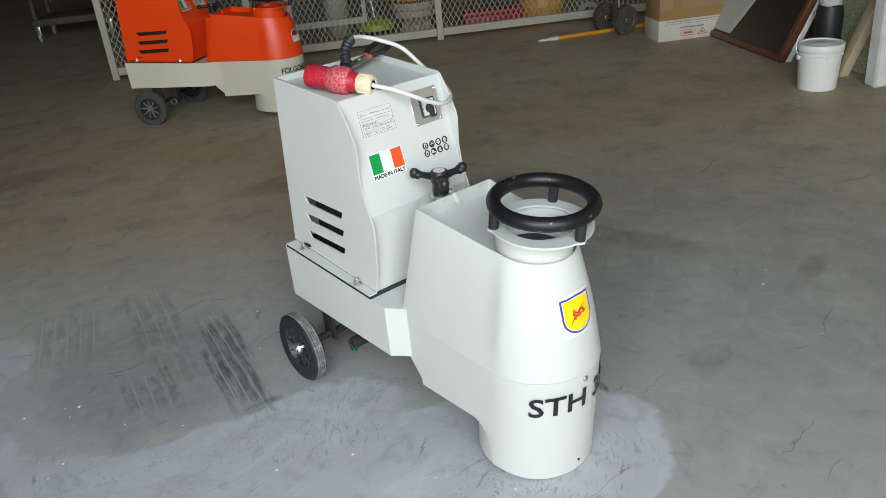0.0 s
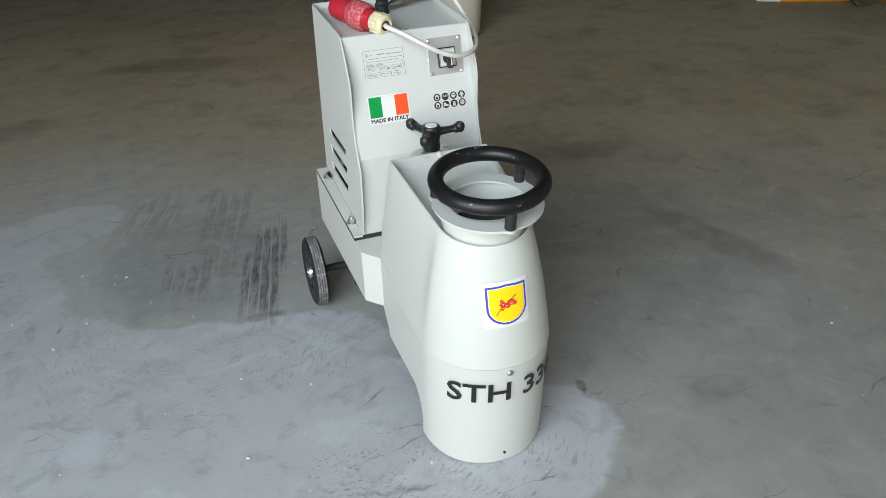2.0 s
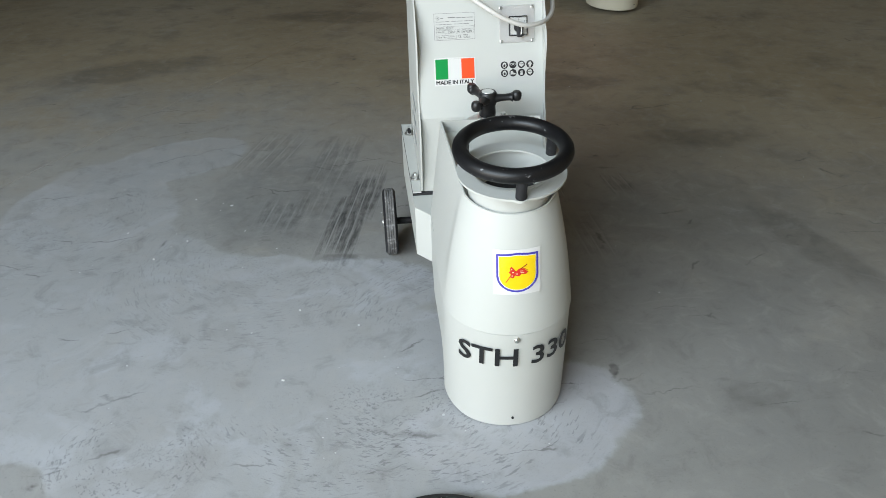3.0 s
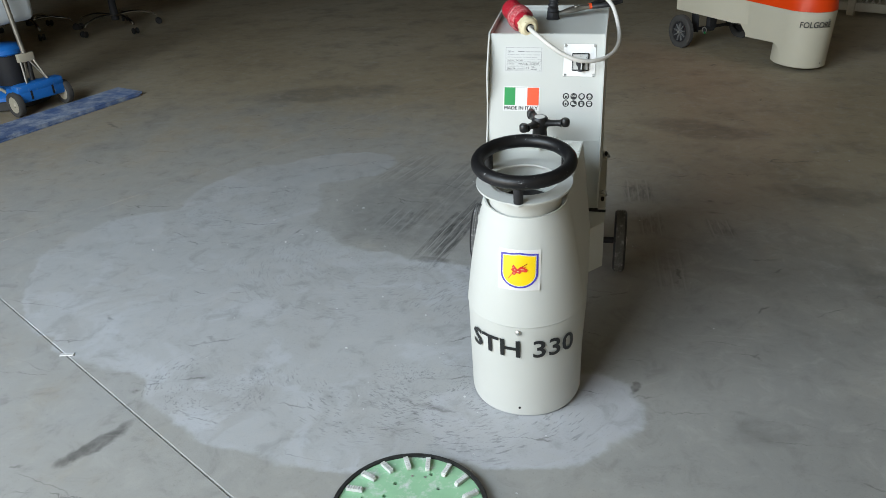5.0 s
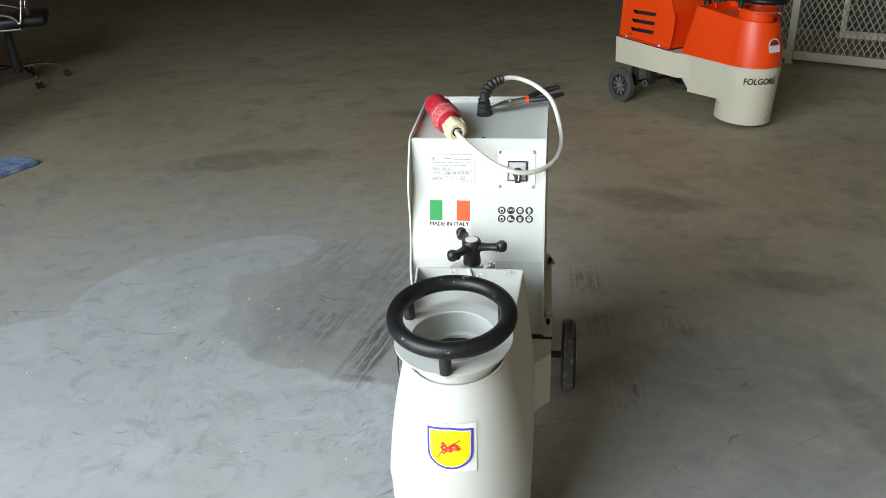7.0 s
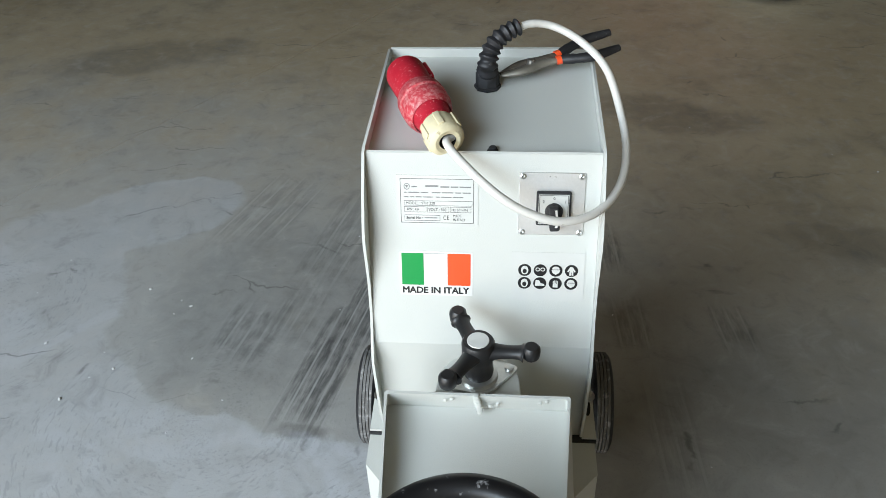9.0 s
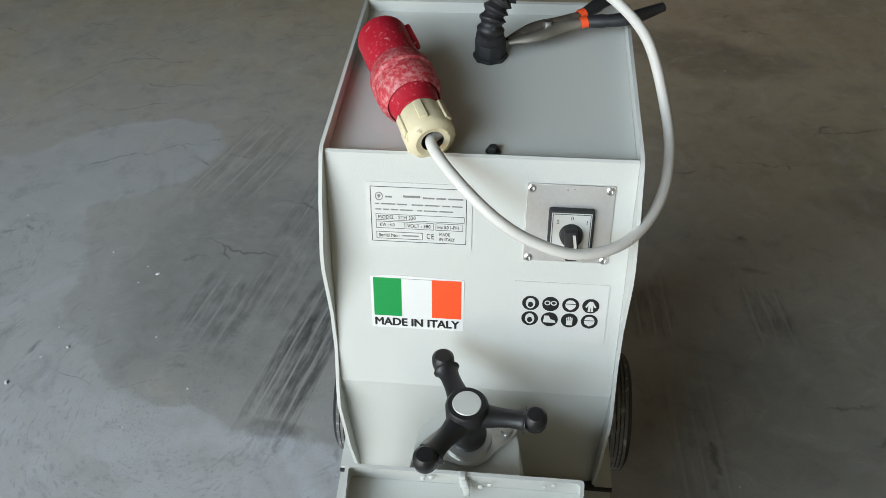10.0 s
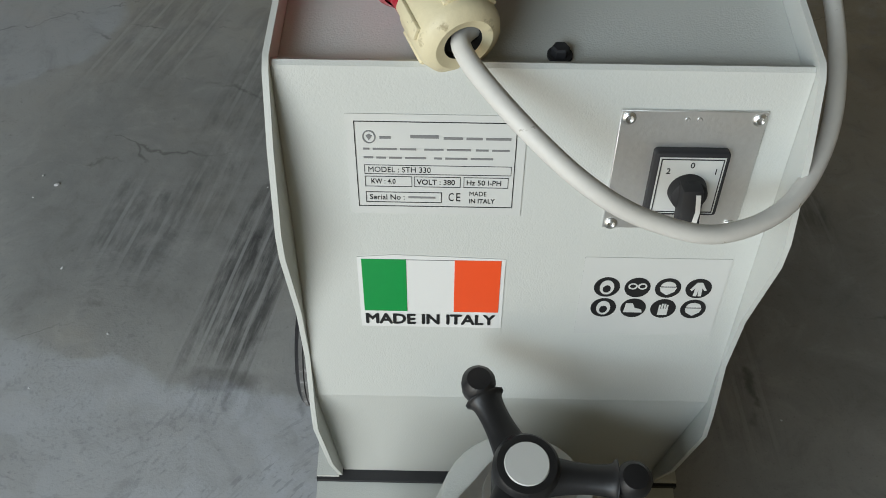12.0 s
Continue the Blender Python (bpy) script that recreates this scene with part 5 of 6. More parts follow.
# ---- grinding disc on the floor ----
def grinding_disc():
    c = Vector((-0.207, -0.999, 0.0))
    t = thing("grinding_disc", "dusty green grinding disc with metal segments lying on floor", "grinding disc", Matrix.Translation(c) @ Matrix.Diagonal((0.985, 0.985, 1, 1)))
    holes = [oval(0, 0, 0.0125, 0.0125, 20)]
    for k, (r, a) in enumerate(((0.076, 25), (0.076, 155), (0.094, 55), (0.094, 125), (0.076, 205), (0.076, 335), (0.12, 12), (0.12, 172), (0.125, 78), (0.12, 245), (0.12, 300))):
        holes.append(oval(r * math.cos(radians(a)), r * math.sin(radians(a)), 0.0055, 0.0055, 14))
    part("disc_plate", plate(B(), oval(0, 0, 0.176, 0.176, 96), holes, Matrix.Translation((0, 0, 0.006)), 0.009), M_DISC, t, "green painted steel plate under pale dust", smooth=30)
    part("disc_back", rod(B(), (0, 0, 0.0), (0, 0, 0.007), 0.15, n=48), M_DARK, t)
    part("rubber_band", lathe(B(), [(0.1765, 0.003), (0.187, 0.003), (0.188, 0.017), (0.1845, 0.0215), (0.1765, 0.0205)], None, 96, close=True), M_BLACK_BAND, t, "black rubber edge band")
    for k in range(18):
        a = 2 * math.pi * k / 18 + 0.10
        m = Matrix.Rotation(a, 4, "Z") @ Matrix.Translation((0.150, 0, 0.015)) @ Matrix.Rotation(radians(random.uniform(8, 18)), 4, "Z")
        bm = box(B(), -0.021, 0.021, -0.0055, 0.0055, 0, 0.009, 0.0012, m, 1)
        for i in range(6):
            box(bm, -0.018 + 0.0065 * i, -0.0145 + 0.0065 * i, -0.0058, 0.0058, 0.0075, 0.0115, 0.0, m)
        part("segment", bm, M_SEGMENT, t)
    for k, a in enumerate((100, 83)):
        part("small_screw", lathe(B(), [(0, 0.0162), (0.003, 0.0160), (0.0035, 0.0148)], Matrix.Translation((0.11 * math.cos(radians(a)), 0.11 * math.sin(radians(a)), 0)), 12), M_STEEL, t)
    return t


grinding_disc()


# ---- fence and the store behind it ----
def mesh_fence():
    v, tall = 4.98, 2.3
    t = thing("mesh_fence", "grey-white painted steel fence with diamond expanded mesh", "fence")
    posts = (-1.92, -1.66, -0.76, 0.83, 2.42, 3.28)
    for u in posts:
        part("post", box(B(), u - 0.028, u + 0.028, v - 0.02, v + 0.02, 0.0, tall, 0.003, HALL, 1), M_FENCE, t)
    for a, b in zip(posts, posts[1:]):
        u0, u1 = a + 0.029, b - 0.029
        for z in (0.035, tall - 0.07):
            part("rail", box(B(), u0, u1, v - 0.018, v + 0.018, z, z + 0.065, 0.003, HALL, 1), M_FENCE, t)
        z0, z1 = 0.10, tall - 0.07
        bm = B()
        w, h = 0.046, 0.080
        sl = h / w
        c = -(z1 - z0) / sl
        while c < u1 - u0:
            for s in (1, -1):
                # a strand climbs from (c, z0), clipped to the panel
                p, q = c, c + (z1 - z0) / sl
                pa, pb = max(p, 0.0), min(q, u1 - u0)
                if pb - pa > 0.01:
                    za, zb = z0 + (pa - p) * sl, z0 + (pb - p) * sl
                    xa, xb = (u0 + pa, u0 + pb) if s > 0 else (u1 - pa, u1 - pb)
                    A, C = hall(xa, v + 0.0015 * s, za), hall(xb, v + 0.0015 * s, zb)
                    d = (C - A).normalized()
                    side = d.cross(HV).normalized() * 0.0034
                    dep = HV * 0.0012
                    ring4 = [[bm.verts.new(P + side + dep), bm.verts.new(P - side + dep), bm.verts.new(P - side - dep), bm.verts.new(P + side - dep)] for P in (A, C)]
                    for k in range(4):
                        bm.faces.new((ring4[0][k], ring4[0][(k + 1) % 4], ring4[1][(k + 1) % 4], ring4[1][k]))
            c += w
        tagged(part("expanded_mesh", bm, M_MESH, t, smooth=0), kind="stuff")
    # gate frame inside the panel
    gate = B()
    for x in (-0.42, 0.20):
        box(gate, x - 0.018, x + 0.018, v + 0.02, v + 0.045, 0.22, tall - 0.1, 0.002, HALL, 1)
    box(gate, -0.402, 0.182, v + 0.02, v + 0.045, 0.22, 0.27, 0.002, HALL, 1)
    part("gate_frame", gate, M_FENCE, t)
    return t


mesh_fence()


def stored_things():
    # lime scrubbing head
    t = thing("scrubber_head", "lime green round scrubber head stored behind mesh fence", "floor scrubber", Matrix.Translation(hall(0.32, 5.62)))
    part("brush", lathe(B(), [(0, 0), (0.15, 0.0), (0.16, 0.04), (0, 0.05)], None, 36), M_GASKET, t)
    part("cover", lathe(B(), [(0.17, 0.05), (0.18, 0.06), (0.175, 0.10), (0.12, 0.13), (0.05, 0.15), (0, 0.15)], None, 36), M_LIME, t)
    part("handle", sweep(B(), glide([Vector((0, 0, 0.14)), Vector((0.02, 0.1, 0.5)), Vector((0.02, 0.2, 1.0))], 6), 0.016, 12), M_STEEL, t)
    # industrial vacuum, beige motor with amber top
    t = thing("industrial_vacuum", "beige cast vacuum base with amber drum behind mesh fence", "vacuum cleaner", Matrix.Translation(hall(0.68, 5.42)))
    part("foot", lathe(B(), [(0, 0.0), (0.10, 0.0), (0.10, 0.09), (0.13, 0.12), (0.19, 0.17), (0.19, 0.22), (0.21, 0.24), (0.21, 0.30), (0, 0.30)], None, 40), M_BEIGE, t)
    for k in range(10):
        part("fin", box(B(), 0.10, 0.135, -0.006, 0.006, 0.0, 0.11, 0.002, Matrix.Rotation(2 * math.pi * k / 10, 4, "Z"), 1), M_BEIGE, t)
    part("band", ring(B(), (0, 0, 0.305), (0, 0, 1), 0.205, 0.012, 40, 8), M_GASKET, t)
    part("drum", lathe(B(), [(0.20, 0.31), (0.21, 0.33), (0.21, 0.72), (0.17, 0.78), (0, 0.79)], None, 40), M_YELLOW_TANK, t)
    # red tool box
    t = thing("tool_box", "crimson plastic tool box on the floor behind mesh fence", "tool box", Matrix.Translation(hall(1.40, 5.50)) @ HALL)
    part("tray", box(B(), -0.28, 0.28, -0.12, 0.12, 0.0, 0.09, 0.012), M_RED_BOX, t)
    part("lid", box(B(), -0.285, 0.285, -0.125, 0.125, 0.091, 0.13, 0.012), M_RED_BOX, t)
    part("handle", sweep(B(), glide([Vector((-0.1, 0, 0.128)), Vector((-0.07, 0, 0.16)), Vector((0.07, 0, 0.16)), Vector((0.1, 0, 0.128))], 6), 0.009, 10), M_GASKET, t)
    # amber drum
    t = thing("plastic_drum", "amber yellow plastic drum standing behind mesh fence", "drum", Matrix.Translation(hall(1.88, 5.50)))
    part("body", lathe(B(), [(0, 0), (0.19, 0.0), (0.205, 0.02), (0.21, 0.10), (0.215, 0.11), (0.21, 0.12), (0.215, 0.50), (0.20, 0.55), (0, 0.56)], None, 44), M_YELLOW_TANK, t)
    part("cap", rod(B(), (0.08, 0, 0.555), (0.08, 0, 0.59), 0.04, n=24, bevel=0.004), M_GASKET, t)
    # grey arched guard
    t = thing("wheel_guard", "pale grey arched metal guard behind mesh fence", "guard", Matrix.Translation(hall(2.28, 5.36)) @ HALL)
    arch = [(0.11 * math.cos(a), 0.11 * math.sin(a)) for a in (math.pi * i / 16 for i in range(17))] + [(0.07 * math.cos(a), 0.07 * math.sin(a)) for a in (math.pi * (16 - i) / 16 for i in range(17))]
    part("arch", plate(B(), arch, [], Matrix.Rotation(radians(90), 4, "X"), 0.05), M_FENCE, t)
    # pale upright cylinder
    t = thing("gas_bottle", "pale yellow gas bottle standing behind mesh fence", "gas bottle", Matrix.Translation(hall(-0.02, 5.75)))
    part("body", lathe(B(), [(0, 0), (0.10, 0.0), (0.11, 0.02), (0.11, 0.50), (0.09, 0.58), (0.03, 0.62), (0, 0.62)], None, 32), M_BEIGE, t)
    part("valve", rod(B(), (0, 0, 0.615), (0, 0, 0.70), 0.018, n=14, bevel=0.003), M_STEEL, t)
    # dark cabinet closing the store's back
    t = thing("storage_cabinet", "dark steel storage cabinets along the back of the store", "cabinet", Matrix.Translation(hall(0.6, 6.6)) @ HALL)
    part("body", box(B(), -2.4, 2.4, -0.2, 0.25, 0.0, 2.0, 0.01), M_IRON, t)
    for k in range(6):
        d = part("door", box(B(), -2.39 + 0.8 * k, -1.61 + 0.8 * k, -0.22, -0.201, 0.05, 1.96, 0.004), M_IRON, t)
        part("handle", box(B(), -1.70 + 0.8 * k, -1.68 + 0.8 * k, -0.24, -0.221, 0.9, 1.05, 0.003), M_STEEL, d)


stored_things()


# ---- along the right wall ----
def cast_wheel(name, m):
    """A ribbed wheel about the local x axis, resting on the floor."""
    R = 0.115
    o = Matrix.Translation((0, 0, R)) @ Matrix.Rotation(radians(90), 4, "Y")
    bm = lathe(B(), [(0.02, -0.022), (0.03, -0.022), (0.034, -0.010), (0.080, -0.008), (0.088, -0.020), (R, -0.022), (R, 0.022), (0.088, 0.020), (0.080, 0.008), (0.034, 0.010), (0.03, 0.024), (0.02, 0.024)], o, 40, close=True)
    return bm


t = thing("trolley_axle", "rusty pair of cast iron trolley wheels on an axle", "trolley wheels", Matrix.Translation(hall(2.19, 4.38)) @ HALL @ Matrix.Rotation(radians(112), 4, "Z"))
for s in (-1, 1):
    bm = cast_wheel("wheel", None)
    moved(bm, Matrix.Translation((s * 0.12, 0, 0)))
    w = part("wheel", bm, M_IRON, t)
    part("hub_cap", rod(B(), (s * 0.12 - 0.028, 0, 0.115), (s * 0.12 + 0.028, 0, 0.115), 0.019, n=16, bevel=0.003), M_STEEL, w)
part("axle", rod(B(), (-0.15, 0, 0.115), (0.15, 0, 0.115), 0.012, n=14), M_IRON, t)
part("strut", box(B(), -0.03, 0.03, -0.01, 0.01, 0.118, 0.75, 0.003), M_IRON, t)

t = thing("wooden_pole", "orange-yellow painted pole with a bare white end on the floor", "pole")
pa, pb = hall(1.536, 4.35, 0.017), hall(2.62, 4.47, 0.017)
d = (pb - pa).normalized()
part("painted_length", rod(B(), pa + d * 0.17, pb, 0.017, n=16, bevel=0.002), M_YELLOW_POLE, t)
part("bare_end", rod(B(), pa, pa + d * 0.17, 0.009, 0.0165, n=16, bevel=0.003), M_POST, t)


def carton():
    t = thing("cardboard_carton", "white and brown printed cardboard carton with packing tape", "carton", Matrix.Translation(hall(2.60, 3.98)) @ HALL)
    w, d, h1, h2 = 0.262, 0.14, 0.155, 0.47
    part("lower_box", soften(box(B(), -w, w, -d, d, 0.0, h1), 0.004), M_CARD_WHITE, t, "white printed lower half")
    up = part("upper_box", soften(box(B(), -w + 0.006, w - 0.003, -d + 0.004, d - 0.004, h1 + 0.0005, h2), 0.004), M_CARD, t, "brown cardboard upper half")
    part("tape", box(B(), -w + 0.0055, w - 0.0025, -d + 0.003, -d + 0.0042, h1 + 0.01, h1 + 0.075), M_TAPE, up)
    part("tape", box(B(), -0.15, -0.09, -d + 0.0024, -d + 0.003, h1 + 0.005, h2 - 0.01), M_TAPE, up)
    X = Matrix.Translation((0, -d, 0)) @ Matrix.Rotation(radians(90), 4, "X")

    def mark(name, outline, mat, holes=()):
        part(name, plate(B(), outline, holes, X @ Matrix.Translation((0, 0, 0.0004)), 0.0005), mat, t, smooth=0)

    for k in range(13):
        x = -0.20 + 0.034 * k
        mark("print_bar", rect(x, x + 0.024, 0.138 - 0.002 * (k % 2), 0.144), M_RED_PRINT)
        mark("print_bar", rect(x - 0.01, x + 0.02, 0.122, 0.1245 + 0.001 * (k % 3)), M_INK_GREY)
    for x0, x1 in ((-0.09, -0.065), (-0.06, -0.03), (-0.025, 0.03), (0.036, 0.10)):
        mark("print_bar", rect(x0, x1, 0.088, 0.097), M_INK_GREY)
    mark("print_frame", rect(-0.085, 0.030, 0.028, 0.072), M_RED_PRINT, [rect(-0.081, 0.026, 0.032, 0.068)])
    mark("print_mark", rect(-0.062, 0.010, 0.042, 0.058), M_RED_PRINT)
    mark("print_triangle", [(0.045, 0.028), (0.130, 0.028), (0.0875, 0.078)], M_RED_PRINT, [[(0.055, 0.033), (0.120, 0.033), (0.0875, 0.070)]])
    mark("print_mark", [(0.075, 0.038), (0.10, 0.038), (0.0875, 0.056)], M_INK_GREY)


carton()


def leaning(u, v, lean):
    """Base at (u, v) by the right wall: local x runs into the hall along v, z leans to the wall."""
    return Matrix.Translation(hall(u, v)) @ HALL @ Matrix.Rotation(radians(lean), 4, "Y") @ Matrix.Rotation(radians(90), 4, "Z")


def framed_board():
    t = thing("framed_board", "dark board in a brown varnished wood frame leaning on wall", "framed board", leaning(2.77, 2.84, 26.0))
    w, h = 1.20, 0.86
    b = 0.042
    part("panel", box(B(), b, w - b, -0.018, 0.012, b, h - b), M_BOARD_DARK, t, "dark glossy panel", smooth=0)
    part("back_board", box(B(), 0.002, w - 0.002, -0.062, -0.026, 0.002, h - 0.002, 0.002), M_POST, t, "white painted backing board")
    for x0, x1, z0, z1 in ((0, b, 0, h), (w - b, w, 0, h), (b + 0.0005, w - b - 0.0005, 0, b), (b + 0.0005, w - b - 0.0005, h - b, h)):
        part("frame_bar", box(B(), x0, x1, -0.025, 0.026, z0, z1, 0.006), M_WOOD_DARK, t)
    # pale slanted area over the far half, with a cream strip along it
    part("pale_sheet", plate(B(), [(1.135, 0.06), (0.79, 0.06), (0.45, 0.80), (1.135, 0.80)], [], Matrix.Translation((0, 0.018, 0)) @ Matrix.Rotation(radians(90), 4, "X"), 0.004), M_PANEL, t, "pale grey slanted area inside the frame", smooth=0)
    part("sheet_edge", plate(B(), [(0.789, 0.06), (0.745, 0.06), (0.405, 0.80), (0.449, 0.80)], [], Matrix.Translation((0, 0.018, 0)) @ Matrix.Rotation(radians(90), 4, "X"), 0.003), M_CREAM, t, smooth=0)


framed_board()

t = thing("black_canister", "black canister under crumpled plastic standing by the wall", "canister", Matrix.Translation(hall(2.98, 2.70)))
part("body", lathe(B(), [(0, 0), (0.075, 0.0), (0.08, 0.01), (0.08, 0.335), (0.07, 0.365), (0.03, 0.38), (0, 0.38)], None, 32), M_RUBBER, t)
bm = B()
bmesh.ops.create_icosphere(bm, subdivisions=3, radius=0.07, matrix=Matrix.Translation((0, 0, 0.385)) @ Matrix.Diagonal((1, 1, 0.55, 1)))
for v in bm.verts:
    v.co += v.co.normalized() * 0.02 * noise.noise(v.co * 24)
part("plastic_wrap", bm, M_PANEL, t, "crumpled pale plastic", smooth=20)

M_SPECK = material("speckled_green_terrazzo", (0.26, 0.27, 0.16), 0.5, vary=0.1, scale=16, fine=60, bump=0.1, dirt=(0.52, 0.52, 0.38), dirt_amount=0.55)
t = tagged(part("terrazzo_slab", box(B(), 0.0, 0.52, -0.012, 0.012, 0.0, 1.0, 0.003, leaning(3.02, 2.36, 13.0)), M_SPECK), "speckled green-grey terrazzo slab leaning on wall", "slab")
t = tagged(part("wooden_plank", soften(box(B(), -0.03, 0.03, -0.032, 0.032, 0.0, 1.3, m=Matrix.Translation(hall(2.90, 2.40)) @ HALL @ Matrix.Rotation(radians(13), 4, "Y") @ Matrix.Rotation(radians(14), 4, "X")), 0.003), M_WOOD), "raw pale wooden plank leaning against wall", "plank")
t = tagged(part("grey_board", soften(box(B(), -0.008, 0.008, -0.13, 0.10, 0.0, 1.1, m=Matrix.Translation(hall(3.06, 2.17)) @ HALL @ Matrix.Rotation(radians(10), 4, "Y")), 0.002), M_PANEL), "pale grey board leaning behind white post", "board")
t = tagged(part("white_post", soften(box(B(), 2.885, 2.985, 2.06, 2.16, 0.0, TALL, m=HALL), 0.012, seg=1), M_POST), "chalky white painted square post", "post", kind="structure")


def bucket():
    t = thing("plastic_bucket", "white plastic bucket with closed lid and wire handle", "bucket", Matrix.Translation(hall(2.638, 2.230)))
    part("body", lathe(B(), [(0, 0), (0.108, 0.0), (0.112, 0.004), (0.124, 0.215), (0.129, 0.218), (0.129, 0.226), (0.125, 0.228), (0.125, 0.245), (0, 0.245)], None, 56), M_BUCKET, t)
    part("lid", lathe(B(), [(0.132, 0.238), (0.134, 0.242), (0.134, 0.275), (0.130, 0.280), (0.122, 0.280), (0.119, 0.273), (0.05, 0.273), (0.045, 0.276), (0, 0.276)], None, 56), M_BUCKET, t)
    for s in (-1, 1):
        part("ear", rod(B(), Vector((0.124, 0, 0.20)) * s + Vector((0, 0, 0.40 if s < 0 else 0)), Vector((0.142, 0, 0.20)) * s + Vector((0, 0, 0.40 if s < 0 else 0)), 0.014, n=14, bevel=0.002), M_BUCKET, t)
    arc = [Vector((-0.140, 0.0, 0.205)), Vector((-0.143, 0.02, 0.27)), Vector((-0.128, 0.03, 0.325)), Vector((-0.095, 0.035, 0.355))]
    part("wire_handle", sweep(B(), glide(arc, 6), 0.0022, 8), M_STEEL, t)
    t.matrix_world = t.matrix_world @ Matrix.Rotation(radians(-38), 4, "Z") @ Matrix.Scale(0.94, 4)


bucket()


# ---- left side: scrubber, blue board, chairs ----
t = thing("blue_board", "long worn blue painted board lying on the floor", "board")
A, C = Vector((-2.905, 2.235, 0)), Vector((-3.66, 0.05, 0))
d = (C - A).normalized()
yaw = math.atan2(d.y, d.x)
bm = B()
for z0, z1, x0, w in ((0.0, 0.008, 0.02, 0.125), (0.0085, 0.020, 0.0, 0.118)):
    box(bm, x0, (C - A).length, -w, w, z0, z1, 0.003, Matrix.Translation(A) @ Matrix.Rotation(yaw, 4, "Z"), 1)
for v in bm.verts:
    v.co.z += 0.004 * (1 + math.sin(3 * v.co.y)) * (v.co.z > 0.009)
part("plank", bm, M_BLUE_BOARD, t)


def scrubber():
    """A walk-behind scrubber, built with its deck ahead (-x) and its two wheels behind."""
    t = thing("floor_scrubber", "blue single-disc floor scrubber with a milky white water tank", "floor scrubber", Matrix.Translation((-3.285, 1.86, 0)) @ Matrix.Rotation(radians(-22), 4, "Z"))
    D = Matrix.Translation((-0.33, 0, 0))
    part("brush_skirt", lathe(B(), [(0.20, 0.012), (0.235, 0.012), (0.238, 0.06), (0.225, 0.064), (0.0, 0.064)], D, 56), M_GREY_TYRE, t, "grey rubber skirt")
    part("deck", lathe(B(), [(0.228, 0.065), (0.226, 0.085), (0.20, 0.105), (0.13, 0.12), (0.10, 0.125), (0, 0.125)], D, 56), M_BLUE, t, "blue plastic deck")
    part("filler_cap", rod(B(), (-0.43, -0.10, 0.10), (-0.43, -0.10, 0.135), 0.02, n=18, bevel=0.003), M_BUCKET, t)
    part("motor", rod(B(), (-0.30, 0.02, 0.12), (-0.30, 0.02, 0.33), 0.085, n=28, bevel=0.008), M_GASKET, t)
    part("motor_cover", lathe(B(), [(0.095, 0.31), (0.105, 0.32), (0.105, 0.345), (0.08, 0.37), (0, 0.378)], Matrix.Translation((-0.30, 0.02, 0)), 36), M_BLUE, t, "blue motor cap")
    bm = box(B(), -0.085, 0.055, -0.155, 0.155, 0.075, 0.165, 0.018)
    box(bm, -0.02, 0.06, -0.150, 0.150, 0.135, 0.185, 0.015)
    part("tail_body", bm, M_BLUE, t)
    for s in (-1, 1):
        o = Matrix.Translation((0.015, s * 0.160, 0.075)) @ Matrix.Rotation(radians(90), 4, "X")
        w = part("wheel", lathe(B(), [(0.050, -0.016), (0.072, -0.018), (0.075, -0.012), (0.075, 0.012), (0.072, 0.018), (0.050, 0.016)], o, 36, close=True), M_GREY_TYRE, t)
        part("rim", lathe(B(), [(0.0, 0.020), (0.014, 0.020), (0.018, 0.012), (0.050, 0.014), (0.050, -0.014), (0.018, -0.012), (0.014, -0.020), (0, -0.020)], o, 32), M_FENCE, w)
    for y in (-0.07, 0.07):
        part("bracket", sweep(B(), [Vector((0.035, y, 0.17)), Vector((-0.030, y * 0.55, 0.31))], 0.007, 8), M_DULL, t)
        part("bracket", sweep(B(), [Vector((0.035, y, 0.17)), Vector((-0.030, y * 0.2, 0.30))], 0.005, 8), M_DULL, t)
        part("slot_strip", box(B(), 0.0555, 0.0575, y - 0.006, y + 0.006, 0.09, 0.16), M_DARK, t)
    part("cross_bar", box(B(), -0.05, -0.02, -0.05, 0.05, 0.295, 0.345, 0.004), M_BEIGE, t)
    part("spring", sweep(B(), [Vector((-0.02, 0.0, 0.18)), Vector((-0.05, 0.02, 0.29))], 0.014, 12), M_RIM, t)
    part("handle_tube", sweep(B(), [Vector((-0.035, 0, 0.33)), Vector((-0.11, 0, 0.8)), Vector((-0.17, 0, 1.25))], 0.014, 14), M_DULL, t, "dull steel handle tube")
    part("tank", soften(box(B(), -0.36, -0.135, -0.20, 0.20, 0.50, 1.02), 0.05, seg=4), M_TANK, t, "milky white plastic water tank")
    part("hose", sweep(B(), glide([Vector((-0.21, -0.09, 0.51)), Vector((-0.20, -0.11, 0.44)), Vector((-0.24, -0.21, 0.34)), Vector((-0.20, -0.20, 0.22)), Vector((-0.14, -0.12, 0.12))], 8), 0.010, 10), M_FENCE, t, "grey drain hose")
    return t


scrubber()
t = tagged(part("red_partition", box(B(), -0.9, 0.0, -0.03, 0.03, 0.0, 1.2, 0.005, Matrix.Translation((-4.06, 2.42, 0)) @ Matrix.Rotation(radians(42), 4, "Z")), M_RED_WALL), "dark red painted partition panel", "partition")


